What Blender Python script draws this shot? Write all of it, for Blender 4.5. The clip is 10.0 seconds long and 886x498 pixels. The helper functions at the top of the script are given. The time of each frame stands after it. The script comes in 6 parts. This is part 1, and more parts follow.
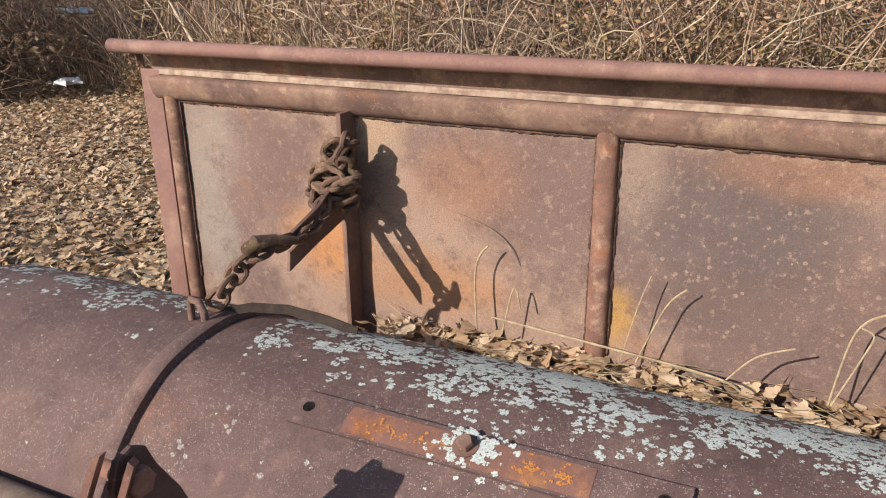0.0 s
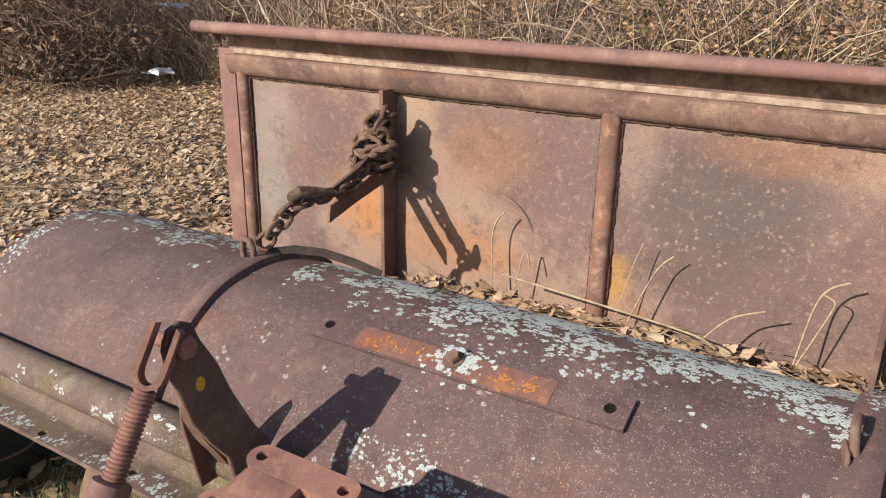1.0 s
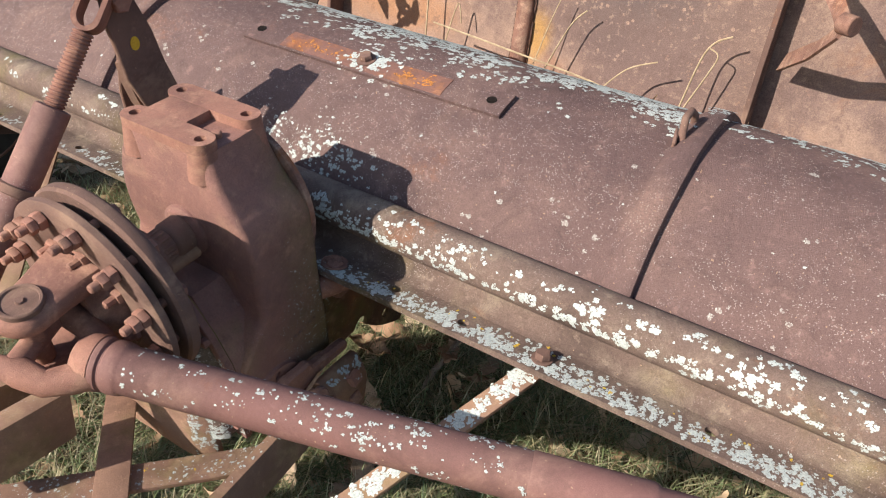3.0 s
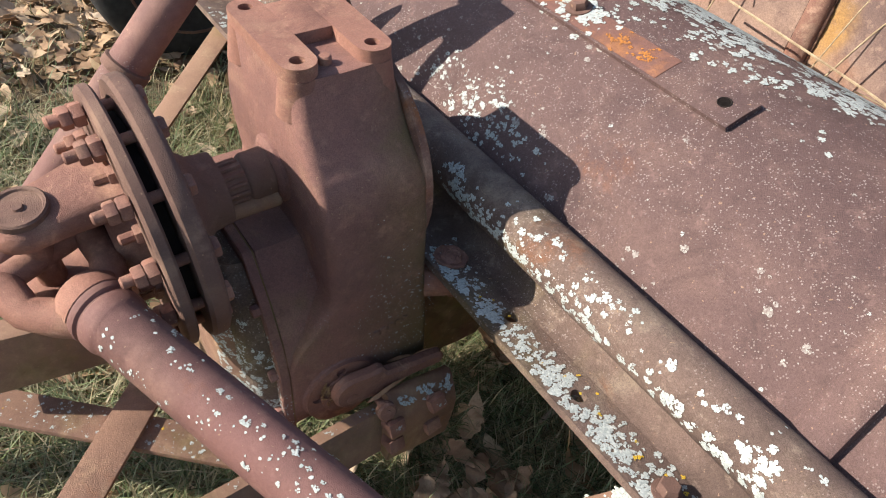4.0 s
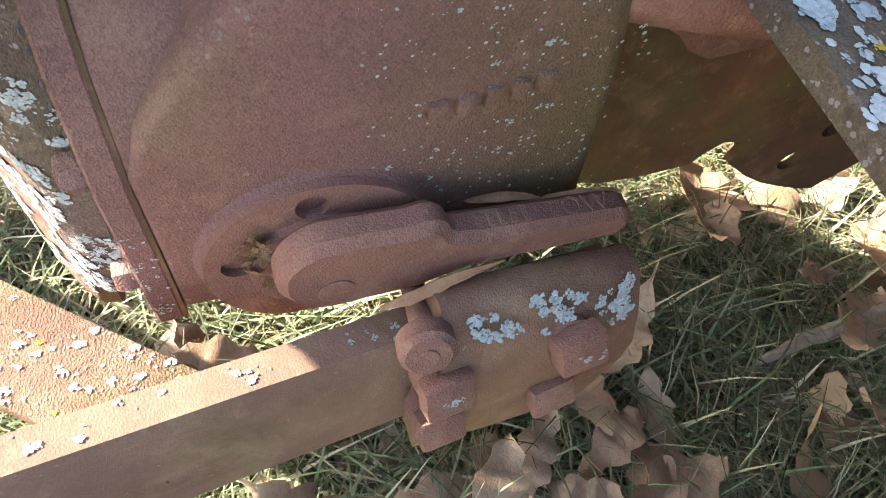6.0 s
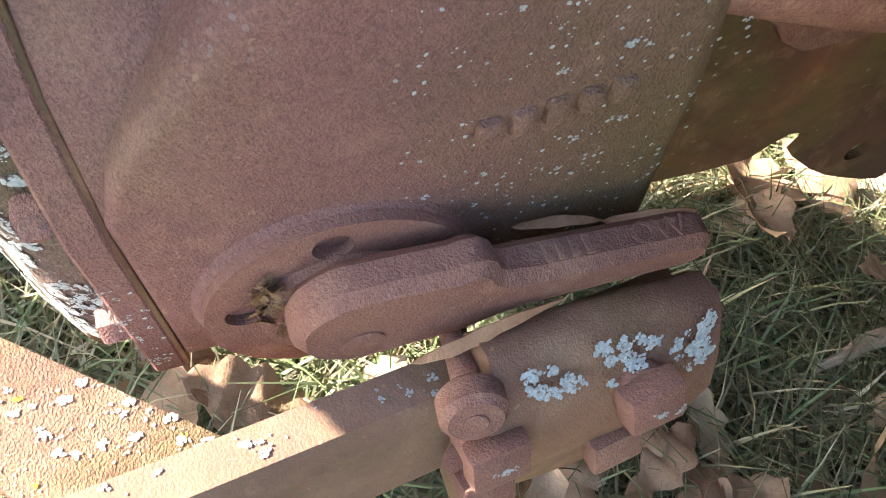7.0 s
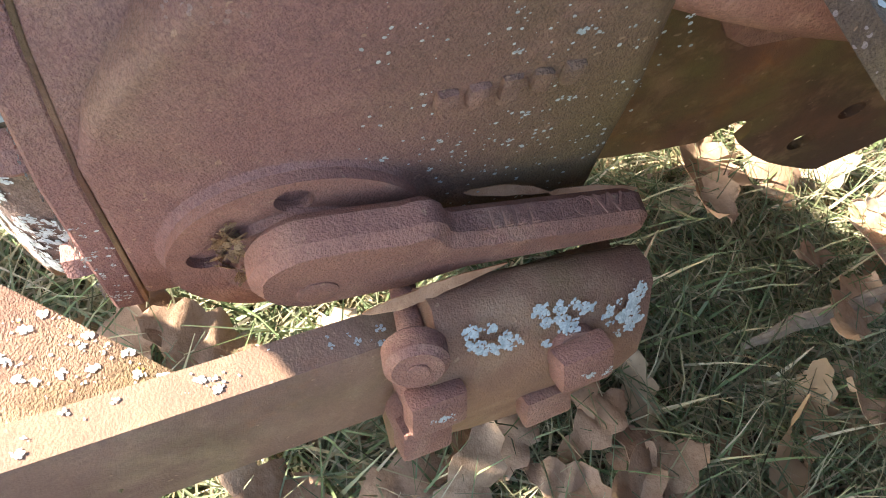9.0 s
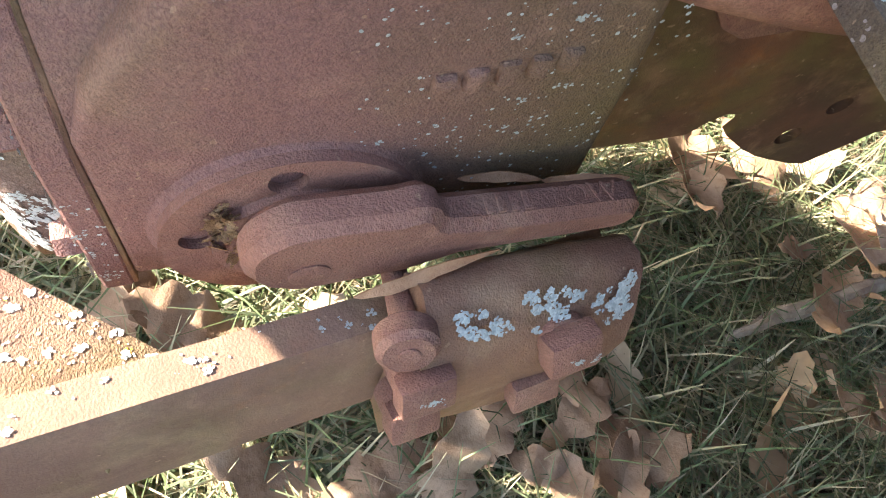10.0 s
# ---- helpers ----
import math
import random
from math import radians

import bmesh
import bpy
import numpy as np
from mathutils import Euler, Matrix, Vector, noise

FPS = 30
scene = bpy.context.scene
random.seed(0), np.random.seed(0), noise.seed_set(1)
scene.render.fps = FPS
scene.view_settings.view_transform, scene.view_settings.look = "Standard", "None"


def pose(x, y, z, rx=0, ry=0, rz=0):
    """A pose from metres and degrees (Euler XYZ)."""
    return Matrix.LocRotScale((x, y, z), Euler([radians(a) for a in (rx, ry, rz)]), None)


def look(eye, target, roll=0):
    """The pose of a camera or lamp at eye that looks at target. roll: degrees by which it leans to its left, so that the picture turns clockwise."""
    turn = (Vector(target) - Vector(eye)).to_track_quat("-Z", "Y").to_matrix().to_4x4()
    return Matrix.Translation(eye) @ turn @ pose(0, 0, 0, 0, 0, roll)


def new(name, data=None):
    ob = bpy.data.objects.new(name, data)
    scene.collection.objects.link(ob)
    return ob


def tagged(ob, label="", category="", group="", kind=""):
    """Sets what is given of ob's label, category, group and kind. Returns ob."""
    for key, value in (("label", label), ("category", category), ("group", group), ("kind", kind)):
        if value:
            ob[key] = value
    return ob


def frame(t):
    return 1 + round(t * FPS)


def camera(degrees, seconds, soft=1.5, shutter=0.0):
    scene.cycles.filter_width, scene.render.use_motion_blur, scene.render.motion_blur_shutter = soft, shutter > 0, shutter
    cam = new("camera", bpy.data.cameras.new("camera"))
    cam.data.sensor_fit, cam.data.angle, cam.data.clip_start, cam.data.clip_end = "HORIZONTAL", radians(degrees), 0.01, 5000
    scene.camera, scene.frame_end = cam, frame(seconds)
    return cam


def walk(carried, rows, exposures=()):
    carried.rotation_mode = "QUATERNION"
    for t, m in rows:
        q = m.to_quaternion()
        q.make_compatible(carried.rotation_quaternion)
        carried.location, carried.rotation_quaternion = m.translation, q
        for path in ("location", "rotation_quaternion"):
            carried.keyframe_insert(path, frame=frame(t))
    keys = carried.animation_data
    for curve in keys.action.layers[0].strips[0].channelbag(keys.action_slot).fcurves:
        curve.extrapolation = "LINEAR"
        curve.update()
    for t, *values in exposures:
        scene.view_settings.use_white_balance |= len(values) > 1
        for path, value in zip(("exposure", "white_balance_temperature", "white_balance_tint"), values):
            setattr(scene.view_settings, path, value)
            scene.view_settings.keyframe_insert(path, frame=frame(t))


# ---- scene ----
cam = camera(59.49, 10.0, 1.0)
PATH = [
    (0, (0.0463, 0.0185, 1.3748), (-0.7848, 1.7033, 0.6888), -1.12),
    (0.5, (0.1671, -0.0420, 1.3661), (-0.7863, 1.5832, 0.6954), 0.43),
    (1, (0.2548, -0.1367, 1.3490), (-0.7380, 1.4662, 0.6829), 0.54),
    (1.5, (0.3360, -0.3204, 1.2990), (-0.4788, 1.3622, 0.5885), -1.15),
    (2, (0.4567, -0.4055, 1.2573), (-0.2409, 1.2467, 0.3717), -2.57),
    (2.2, (0.5152, -0.4085, 1.2325), (-0.1730, 1.2361, 0.3261), -0.25),
    (3.3, (0.5212, -0.2154, 1.1756), (-0.3820, 1.2431, 0.1460), 8.98),
    (3.5, (0.4812, -0.1551, 1.1691), (-0.4970, 1.2464, 0.1296), 9.13),
    (4, (0.4067, 0.0341, 1.1021), (-0.7732, 1.1133, -0.0991), 13.94),
    (4.5, (0.2678, 0.1422, 1.0136), (-0.8849, 1.0644, -0.3359), 19.46),
    (5, (0.1199, 0.2664, 0.8456), (-0.9830, 1.1454, -0.5729), 20.79),
    (5.5, (0.0474, 0.3464, 0.6883), (-1.0187, 1.1310, -0.8113), 22.81),
    (5.7, (0.0345, 0.3596, 0.6481), (-0.9734, 1.1063, -0.9095), 23.27),
    (6.8, (-0.0326, 0.3879, 0.5706), (-0.9245, 1.0457, -1.0943), 21.68),
    (7, (-0.0378, 0.3862, 0.5707), (-0.9324, 1.0412, -1.0942), 21.55),
    (7.5, (-0.0234, 0.3798, 0.5783), (-0.8799, 1.0379, -1.1042), 22.74),
    (8, (-0.0131, 0.3795, 0.5703), (-0.8103, 1.0369, -1.1423), 24.84),
    (8.5, (-0.0279, 0.3802, 0.5846), (-0.8250, 1.0762, -1.1134), 28.27),
    (9, (-0.0287, 0.3819, 0.5873), (-0.8062, 1.1213, -1.1008), 31.46),
    (9.5, (-0.0259, 0.3818, 0.5852), (-0.7797, 1.1432, -1.1035), 33.09),
    (10, (-0.0284, 0.3782, 0.5859), (-0.7686, 1.1534, -1.1030), 34.86),
]
walk(cam, [(t, look(eye, target, roll)) for t, eye, target, roll in PATH], [(0, 0.92), (1.0, 0.97), (2, 1.14), (3.5, 1.24), (4.0, 1.30), (4.5, 1.46), (5.0, 1.88), (5.5, 2.75), (7.0, 3.32), (8.0, 3.2), (8.5, 3.2), (10.0, 3.35)])

# ---- world and sun ----
SUN_WAY = Vector((0.39, 0.80, -0.455)).normalized()
world = bpy.data.worlds.new("world")
scene.world = world
world.use_nodes = True
wn = world.node_tree
sky = wn.nodes.new("ShaderNodeTexSky")
sky.sky_type = "NISHITA"
sky.sun_disc = False
sky.sun_elevation = radians(27)
sky.sun_rotation = math.atan2(-SUN_WAY.x, -SUN_WAY.y)
sky.air_density, sky.dust_density, sky.ozone_density = 1.0, 0.8, 1.0
wn.nodes["Background"].inputs["Strength"].default_value = 0.088
wn.links.new(sky.outputs[0], wn.nodes["Background"].inputs[0])
sun_data = bpy.data.lights.new("sun", "SUN")
sun_data.energy, sun_data.angle, sun_data.color = 3.75, radians(0.53), (1.0, 0.92, 0.81)
sun = new("sun", sun_data)
sun.matrix_world = look((-4, -8, 6), Vector((-4, -8, 6)) + SUN_WAY)


# ---- materials ----
def nodes_of(name, rough=0.85, metal=0.0):
    m = bpy.data.materials.new(name)
    m.use_nodes = True
    nt = m.node_tree
    b = nt.nodes["Principled BSDF"]
    b.inputs["Roughness"].default_value = rough
    b.inputs["Metallic"].default_value = metal
    b.inputs["Specular IOR Level"].default_value = 0.3
    return m, nt, b


def tex_noise(nt, scale, detail=4.0, rough=0.6, coord=None, distort=0.0):
    n = nt.nodes.new("ShaderNodeTexNoise")
    n.inputs["Scale"].default_value = scale
    n.inputs["Detail"].default_value = detail
    n.inputs["Roughness"].default_value = rough
    n.inputs["Distortion"].default_value = distort
    if coord:
        nt.links.new(coord, n.inputs["Vector"])
    return n.outputs["Fac"]


def ramp(nt, fac, lo, hi):
    r = nt.nodes.new("ShaderNodeMapRange")
    r.clamp = True
    r.interpolation_type = "SMOOTHSTEP"
    r.inputs["From Min"].default_value, r.inputs["From Max"].default_value = lo, hi
    nt.links.new(fac, r.inputs["Value"])
    return r.outputs["Result"]


def mix(nt, fac, a, b):
    n = nt.nodes.new("ShaderNodeMix")
    n.data_type = "RGBA"
    for sock, v in ((n.inputs[0], fac), (n.inputs[6], a), (n.inputs[7], b)):
        if isinstance(v, (tuple, list)):
            sock.default_value = (*v, 1.0) if len(v) == 3 else v
        elif isinstance(v, (int, float)):
            sock.default_value = v
        else:
            nt.links.new(v, sock)
    return n.outputs[2]


def maths(nt, op, a, b=0.0):
    n = nt.nodes.new("ShaderNodeMath")
    n.operation = op
    for sock, v in ((n.inputs[0], a), (n.inputs[1], b)):
        if isinstance(v, (int, float)):
            sock.default_value = v
        else:
            nt.links.new(v, sock)
    return n.outputs[0]


def coords(nt, stretch=None):
    c = nt.nodes.new("ShaderNodeTexCoord").outputs["Object"]
    if stretch:
        mp = nt.nodes.new("ShaderNodeMapping")
        mp.inputs["Scale"].default_value = stretch
        nt.links.new(c, mp.inputs["Vector"])
        return mp.outputs["Vector"]
    return c


def bump(nt, b, height, strength, distance):
    n = nt.nodes.new("ShaderNodeBump")
    n.inputs["Strength"].default_value = strength
    n.inputs["Distance"].default_value = distance
    nt.links.new(height, n.inputs["Height"])
    nt.links.new(n.outputs[0], b.inputs["Normal"])


def rust(name, base, dark, light, orange=0.0, olive=0.0, specks=0.0, rough=0.82, grain=1.0, stretch=None, big=2.6, mottle=1.0, fleck=0.35, algae=None):
    """Weathered iron: a main tone with dark and pale clouds, orange bloom, green algae and small pale flecks."""
    m, nt, b = nodes_of(name, rough)
    co = coords(nt, stretch)
    c = mix(nt, ramp(nt, tex_noise(nt, big, 5, 0.62, co), 0.38, 0.66), base, dark)
    c = mix(nt, ramp(nt, tex_noise(nt, big * 2.7, 6, 0.65, co, 0.4), 0.48, 0.72), c, light)
    if orange:
        f = ramp(nt, tex_noise(nt, big * 1.6, 7, 0.72, co, 0.3), 0.60 - 0.12 * orange, 0.78 - 0.08 * orange)
        c = mix(nt, maths(nt, "MULTIPLY", f, min(1.0, 0.45 + 0.4 * orange)), c, (0.36, 0.125, 0.035))
    if olive:
        f = ramp(nt, tex_noise(nt, big * 1.3, 5, 0.6, co), 0.56 - 0.2 * olive, 0.80 - 0.15 * olive)
        c = mix(nt, maths(nt, "MULTIPLY", f, 0.75), c, (0.170, 0.140, 0.048))
    if algae:
        sep = nt.nodes.new("ShaderNodeSeparateXYZ")
        nt.links.new(co, sep.inputs[0])
        wet = maths(nt, "ADD", sep.outputs["Y"], maths(nt, "MULTIPLY", maths(nt, "SUBTRACT", tex_noise(nt, 9, 7, 0.7, co), 0.5), 0.14))
        c = mix(nt, maths(nt, "MULTIPLY", ramp(nt, wet, algae[0], algae[1]), 0.75), c, (0.168, 0.128, 0.048))
    fine = tex_noise(nt, 430, 5, 0.8, co, 1.5)
    c = mix(nt, ramp(nt, fine, 0.36, 0.62), mix(nt, fleck, c, (0.025, 0.015, 0.013)), c)
    cloud = tex_noise(nt, 9.0, 9, 0.78, co, 0.6)
    c = mix(nt, maths(nt, "MULTIPLY", ramp(nt, cloud, 0.50, 0.66), 0.55 * mottle), c, tuple(0.55 * v for v in dark))
    c = mix(nt, maths(nt, "MULTIPLY", ramp(nt, tex_noise(nt, 38, 7, 0.75, co), 0.54, 0.70), 0.45 * mottle), c, tuple(min(1.0, 1.35 * v) for v in light))
    pit = tex_noise(nt, 110, 5, 0.7, co)
    c = mix(nt, maths(nt, "MULTIPLY", ramp(nt, pit, 0.60, 0.72), 0.45 * mottle), c, dark)
    chips = tex_noise(nt, 190, 2, 0.5, co)
    c = mix(nt, maths(nt, "MULTIPLY", ramp(nt, chips, 0.71, 0.74), 0.5), c, (0.42, 0.27, 0.17))
    if specks:
        v = nt.nodes.new("ShaderNodeTexVoronoi")
        v.inputs["Scale"].default_value = 300
        nt.links.new(co, v.inputs["Vector"])
        where = ramp(nt, tex_noise(nt, 5.5, 4, 0.6, co), 0.60 - 0.25 * specks, 0.75 - 0.2 * specks)
        dots = maths(nt, "LESS_THAN", v.outputs["Distance"], 0.30)
        n2 = maths(nt, "GREATER_THAN", tex_noise(nt, 120, 2, 0.5, co), 0.52)
        f = maths(nt, "MULTIPLY", maths(nt, "MULTIPLY", dots, n2), where)
        c = mix(nt, maths(nt, "MULTIPLY", f, 0.6), c, (0.36, 0.30, 0.275))
        grit = maths(nt, "MULTIPLY", ramp(nt, tex_noise(nt, 210, 6, 0.85, co, 0.8), 0.58, 0.66), ramp(nt, tex_noise(nt, 7, 6, 0.7, co), 0.35, 0.6))
        c = mix(nt, maths(nt, "MULTIPLY", grit, 0.32 * specks), c, (0.33, 0.245, 0.215))
    nt.links.new(c, b.inputs["Base Color"])
    h = maths(nt, "ADD", maths(nt, "MULTIPLY", pit, 0.8 * mottle), maths(nt, "MULTIPLY", tex_noise(nt, 850, 2, 0.6, co), 0.55))
    h = maths(nt, "ADD", h, maths(nt, "MULTIPLY", tex_noise(nt, 24, 4, 0.6, co), 0.5))
    bump(nt, b, h, 0.55 * grain, 0.0020)
    return m


HOOD = rust("hood_rust", (0.150, 0.091, 0.083), (0.110, 0.066, 0.063), (0.195, 0.120, 0.102), 0.06, 0.0, 1.1, 0.74, 2.0, None, 2.6, 1.0, 0.45)
def stain(nt, co, at, size, soft=0.65, wobble=0.75):
    """A blotch with a ragged outline round a spot of the sheet."""
    mp = nt.nodes.new("ShaderNodeMapping")
    mp.vector_type = "TEXTURE"
    mp.inputs["Location"].default_value = (at[0], 1.45, at[1])
    mp.inputs["Scale"].default_value = (size[0], 1.0, size[1])
    nt.links.new(co, mp.inputs["Vector"])
    ln = nt.nodes.new("ShaderNodeVectorMath")
    ln.operation = "LENGTH"
    nt.links.new(mp.outputs[0], ln.inputs[0])
    edge = maths(nt, "ADD", ln.outputs["Value"], maths(nt, "MULTIPLY", maths(nt, "SUBTRACT", tex_noise(nt, 6.5, 8, 0.7, co), 0.5), 2.4 * wobble))
    return maths(nt, "SUBTRACT", 1.0, ramp(nt, edge, 1.0 - soft, 1.0 + soft))


def panel_rust():
    """Sheet iron: tan film over purple-grey steel, blotches, fine mottling and orange bloom."""
    m, nt, b = nodes_of("panel_rust", 0.85)
    co = coords(nt)
    c = mix(nt, ramp(nt, tex_noise(nt, 2.3, 9, 0.68, co), 0.42, 0.58), (0.33, 0.22, 0.168), (0.185, 0.122, 0.106))
    c = mix(nt, maths(nt, "MULTIPLY", ramp(nt, tex_noise(nt, 5.2, 8, 0.72, co, 0.5), 0.54, 0.70), 0.55), c, (0.30, 0.145, 0.080))
    for at, size, tone, k in (((-0.06, 0.94), (0.20, 0.15), (0.100, 0.078, 0.076), 0.85), ((-0.12, 0.74), (0.20, 0.07), (0.13, 0.085, 0.078), 0.6), ((0.22, 0.80), (0.16, 0.13), (0.13, 0.085, 0.075), 0.55),
            ((-0.98, 0.76), (0.10, 0.08), (0.44, 0.19, 0.065), 0.85), ((-0.60, 0.95), (0.12, 0.09), (0.31, 0.15, 0.085), 0.5), ((-0.70, 0.70), (0.16, 0.06), (0.40, 0.18, 0.07), 0.6),
            ((0.03, 1.03), (0.16, 0.04), (0.34, 0.17, 0.10), 0.5), ((-0.27, 0.70), (0.03, 0.06), (0.46, 0.25, 0.06), 0.7), ((-1.30, 0.98), (0.10, 0.10), (0.33, 0.27, 0.225), 0.6),
            ((-1.33, 0.74), (0.07, 0.13), (0.31, 0.28, 0.24), 0.6), ((-0.25, 1.0), (0.05, 0.09), (0.36, 0.265, 0.20), 0.45), ((-0.83, 1.03), (0.06, 0.06), (0.42, 0.29, 0.19), 0.7),
            ((-1.10, 0.95), (0.14, 0.10), (0.16, 0.098, 0.088), 0.55), ((-0.42, 0.95), (0.09, 0.12), (0.16, 0.10, 0.09), 0.5)):
        c = mix(nt, maths(nt, "MULTIPLY", stain(nt, co, at, size), k), c, tone)
    sep = nt.nodes.new("ShaderNodeSeparateXYZ")
    nt.links.new(co, sep.inputs[0])
    dust = maths(nt, "ADD", sep.outputs["Z"], maths(nt, "MULTIPLY", maths(nt, "SUBTRACT", tex_noise(nt, 11, 7, 0.75, co), 0.5), 0.09))
    c = mix(nt, maths(nt, "MULTIPLY", ramp(nt, dust, 1.045, 1.085), 0.7), c, (0.42, 0.30, 0.21))
    c = mix(nt, maths(nt, "MULTIPLY", ramp(nt, tex_noise(nt, 17, 9, 0.8, co), 0.50, 0.64), 0.55), c, (0.12, 0.075, 0.066))
    c = mix(nt, maths(nt, "MULTIPLY", ramp(nt, tex_noise(nt, 60, 6, 0.75, co), 0.52, 0.68), 0.5), c, (0.38, 0.265, 0.20))
    v = nt.nodes.new("ShaderNodeTexVoronoi")
    v.inputs["Scale"].default_value = 75
    nt.links.new(co, v.inputs["Vector"])
    spot = maths(nt, "MULTIPLY", maths(nt, "LESS_THAN", v.outputs["Distance"], 0.25), maths(nt, "MULTIPLY", ramp(nt, tex_noise(nt, 3.1, 5, 0.6, co), 0.50, 0.62), ramp(nt, tex_noise(nt, 48, 3, 0.6, co), 0.50, 0.60)))
    c = mix(nt, maths(nt, "MULTIPLY", spot, 0.4), c, (0.30, 0.18, 0.13))
    v2 = nt.nodes.new("ShaderNodeTexVoronoi")
    v2.inputs["Scale"].default_value = 58
    nt.links.new(co, v2.inputs["Vector"])
    drop = maths(nt, "MULTIPLY", maths(nt, "LESS_THAN", maths(nt, "ADD", v2.outputs["Distance"], maths(nt, "MULTIPLY", tex_noise(nt, 90, 3, 0.6, co), 0.25)), 0.36), maths(nt, "MULTIPLY", stain(nt, co, (-0.02, 0.86), (0.26, 0.18)), ramp(nt, tex_noise(nt, 30, 2, 0.5, co), 0.48, 0.56)))
    c = mix(nt, maths(nt, "MULTIPLY", drop, 0.7), c, (0.36, 0.235, 0.18))
    fine = tex_noise(nt, 380, 3, 0.7, co)
    c = mix(nt, ramp(nt, fine, 0.30, 0.70), mix(nt, 0.4, c, (0.05, 0.03, 0.025)), c)
    nt.links.new(c, b.inputs["Base Color"])
    bump(nt, b, maths(nt, "ADD", tex_noise(nt, 70, 6, 0.75, co), fine), 0.5, 0.0022)
    return m


PANEL = panel_rust()
RAIL = rust("rail_rust", (0.225, 0.135, 0.105), (0.120, 0.072, 0.060), (0.34, 0.225, 0.160), 0.35, 0.0, 0.2, 0.85, 1.2, None, 5.0)
PIPE = rust("pipe_rust", (0.235, 0.125, 0.105), (0.165, 0.090, 0.078), (0.30, 0.18, 0.14), 0.2, 0.0, 0.25, 0.75, 0.8, None, 3.0, 0.6)
RIB = rust("rib_rust", (0.25, 0.130, 0.095), (0.13, 0.070, 0.056), (0.36, 0.23, 0.165), 0.6, 0.0, 0.2, 0.85, 1.2, None, 7.0)
CAST = rust("cast_iron", (0.285, 0.142, 0.117), (0.190, 0.098, 0.085), (0.320, 0.180, 0.132), 0.05, 0.06, 0.12, 0.70, 1.9, None, 4.5, 0.75, 0.40, (0.42, 0.58))
BEAM = rust("beam_rust", (0.295, 0.176, 0.117), (0.200, 0.112, 0.080), (0.35, 0.235, 0.148), 0.12, 0.52, 0.2, 0.8, 0.6, None, 5.0, 0.5, 0.2)
RED = rust("red_rust", (0.310, 0.150, 0.110), (0.195, 0.094, 0.073), (0.36, 0.200, 0.140), 0.18, 0.0, 0.0, 0.72, 1.5, None, 8.0, 0.8, 0.3)
CLUTCH = rust("clutch_rust", (0.190, 0.108, 0.084), (0.112, 0.066, 0.054), (0.25, 0.158, 0.115), 0.10, 0.0, 0.0, 0.85, 1.7, None, 3.0, 0.6, 0.2)
BLOCK = rust("block_rust", (0.285, 0.155, 0.095), (0.19, 0.098, 0.066), (0.35, 0.215, 0.130), 0.25, 0.55, 0.0, 0.8, 1.1, None, 9.0, 0.5, 0.16)
SHAFT = rust("shaft_rust", (0.215, 0.105, 0.092), (0.15, 0.078, 0.068), (0.27, 0.15, 0.12), 0.1, 0.0, 0.2, 0.7, 0.9, None, 3.5, 0.5, 0.2)
CHAIN = rust("chain_rust", (0.155, 0.088, 0.062), (0.085, 0.050, 0.038), (0.25, 0.16, 0.105), 0.15, 0.1, 0.0, 0.85, 1.2, None, 14)
CHANNEL = rust("channel_rust", (0.175, 0.118, 0.096), (0.108, 0.072, 0.060), (0.250, 0.190, 0.145), 0.2, 0.48, 0.9, 0.85, 1.5, None, 4.5, 1.0, 0.5)
DEEP = rust("deep_rust", (0.20, 0.088, 0.052), (0.10, 0.054, 0.036), (0.30, 0.17, 0.10), 0.6, 0.9, 0.0, 0.85, 1.1, None, 6, 0.6, 0.2)


BRACE = rust("brace_rust", (0.290, 0.168, 0.118), (0.205, 0.118, 0.085), (0.35, 0.228, 0.150), 0.10, 0.36, 0.3, 0.85, 1.6, None, 7.0, 0.8, 0.3)


def plain(name, colour, second, scale=40.0, rough=0.9, strength=0.3):
    m, nt, b = nodes_of(name, rough)
    co = coords(nt)
    c = mix(nt, ramp(nt, tex_noise(nt, scale, 5, 0.65, co), 0.3, 0.7), colour, second)
    nt.links.new(c, b.inputs["Base Color"])
    bump(nt, b, tex_noise(nt, scale * 8, 4, 0.7, co), strength, 0.002)
    return m


RUBBER = plain("rubber", (0.022, 0.023, 0.025), (0.045, 0.045, 0.045), 30, 0.7)
# near-black: paints the shade inside bolt holes and the clutch gap
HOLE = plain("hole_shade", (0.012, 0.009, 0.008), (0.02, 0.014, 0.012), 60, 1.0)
PAINT = plain("orange_paint", (0.52, 0.20, 0.035), (0.28, 0.12, 0.05), 160, 0.85)
DIRT = plain("dirt_crumbs", (0.46, 0.30, 0.165), (0.30, 0.17, 0.085), 120, 1.0, 0.9)


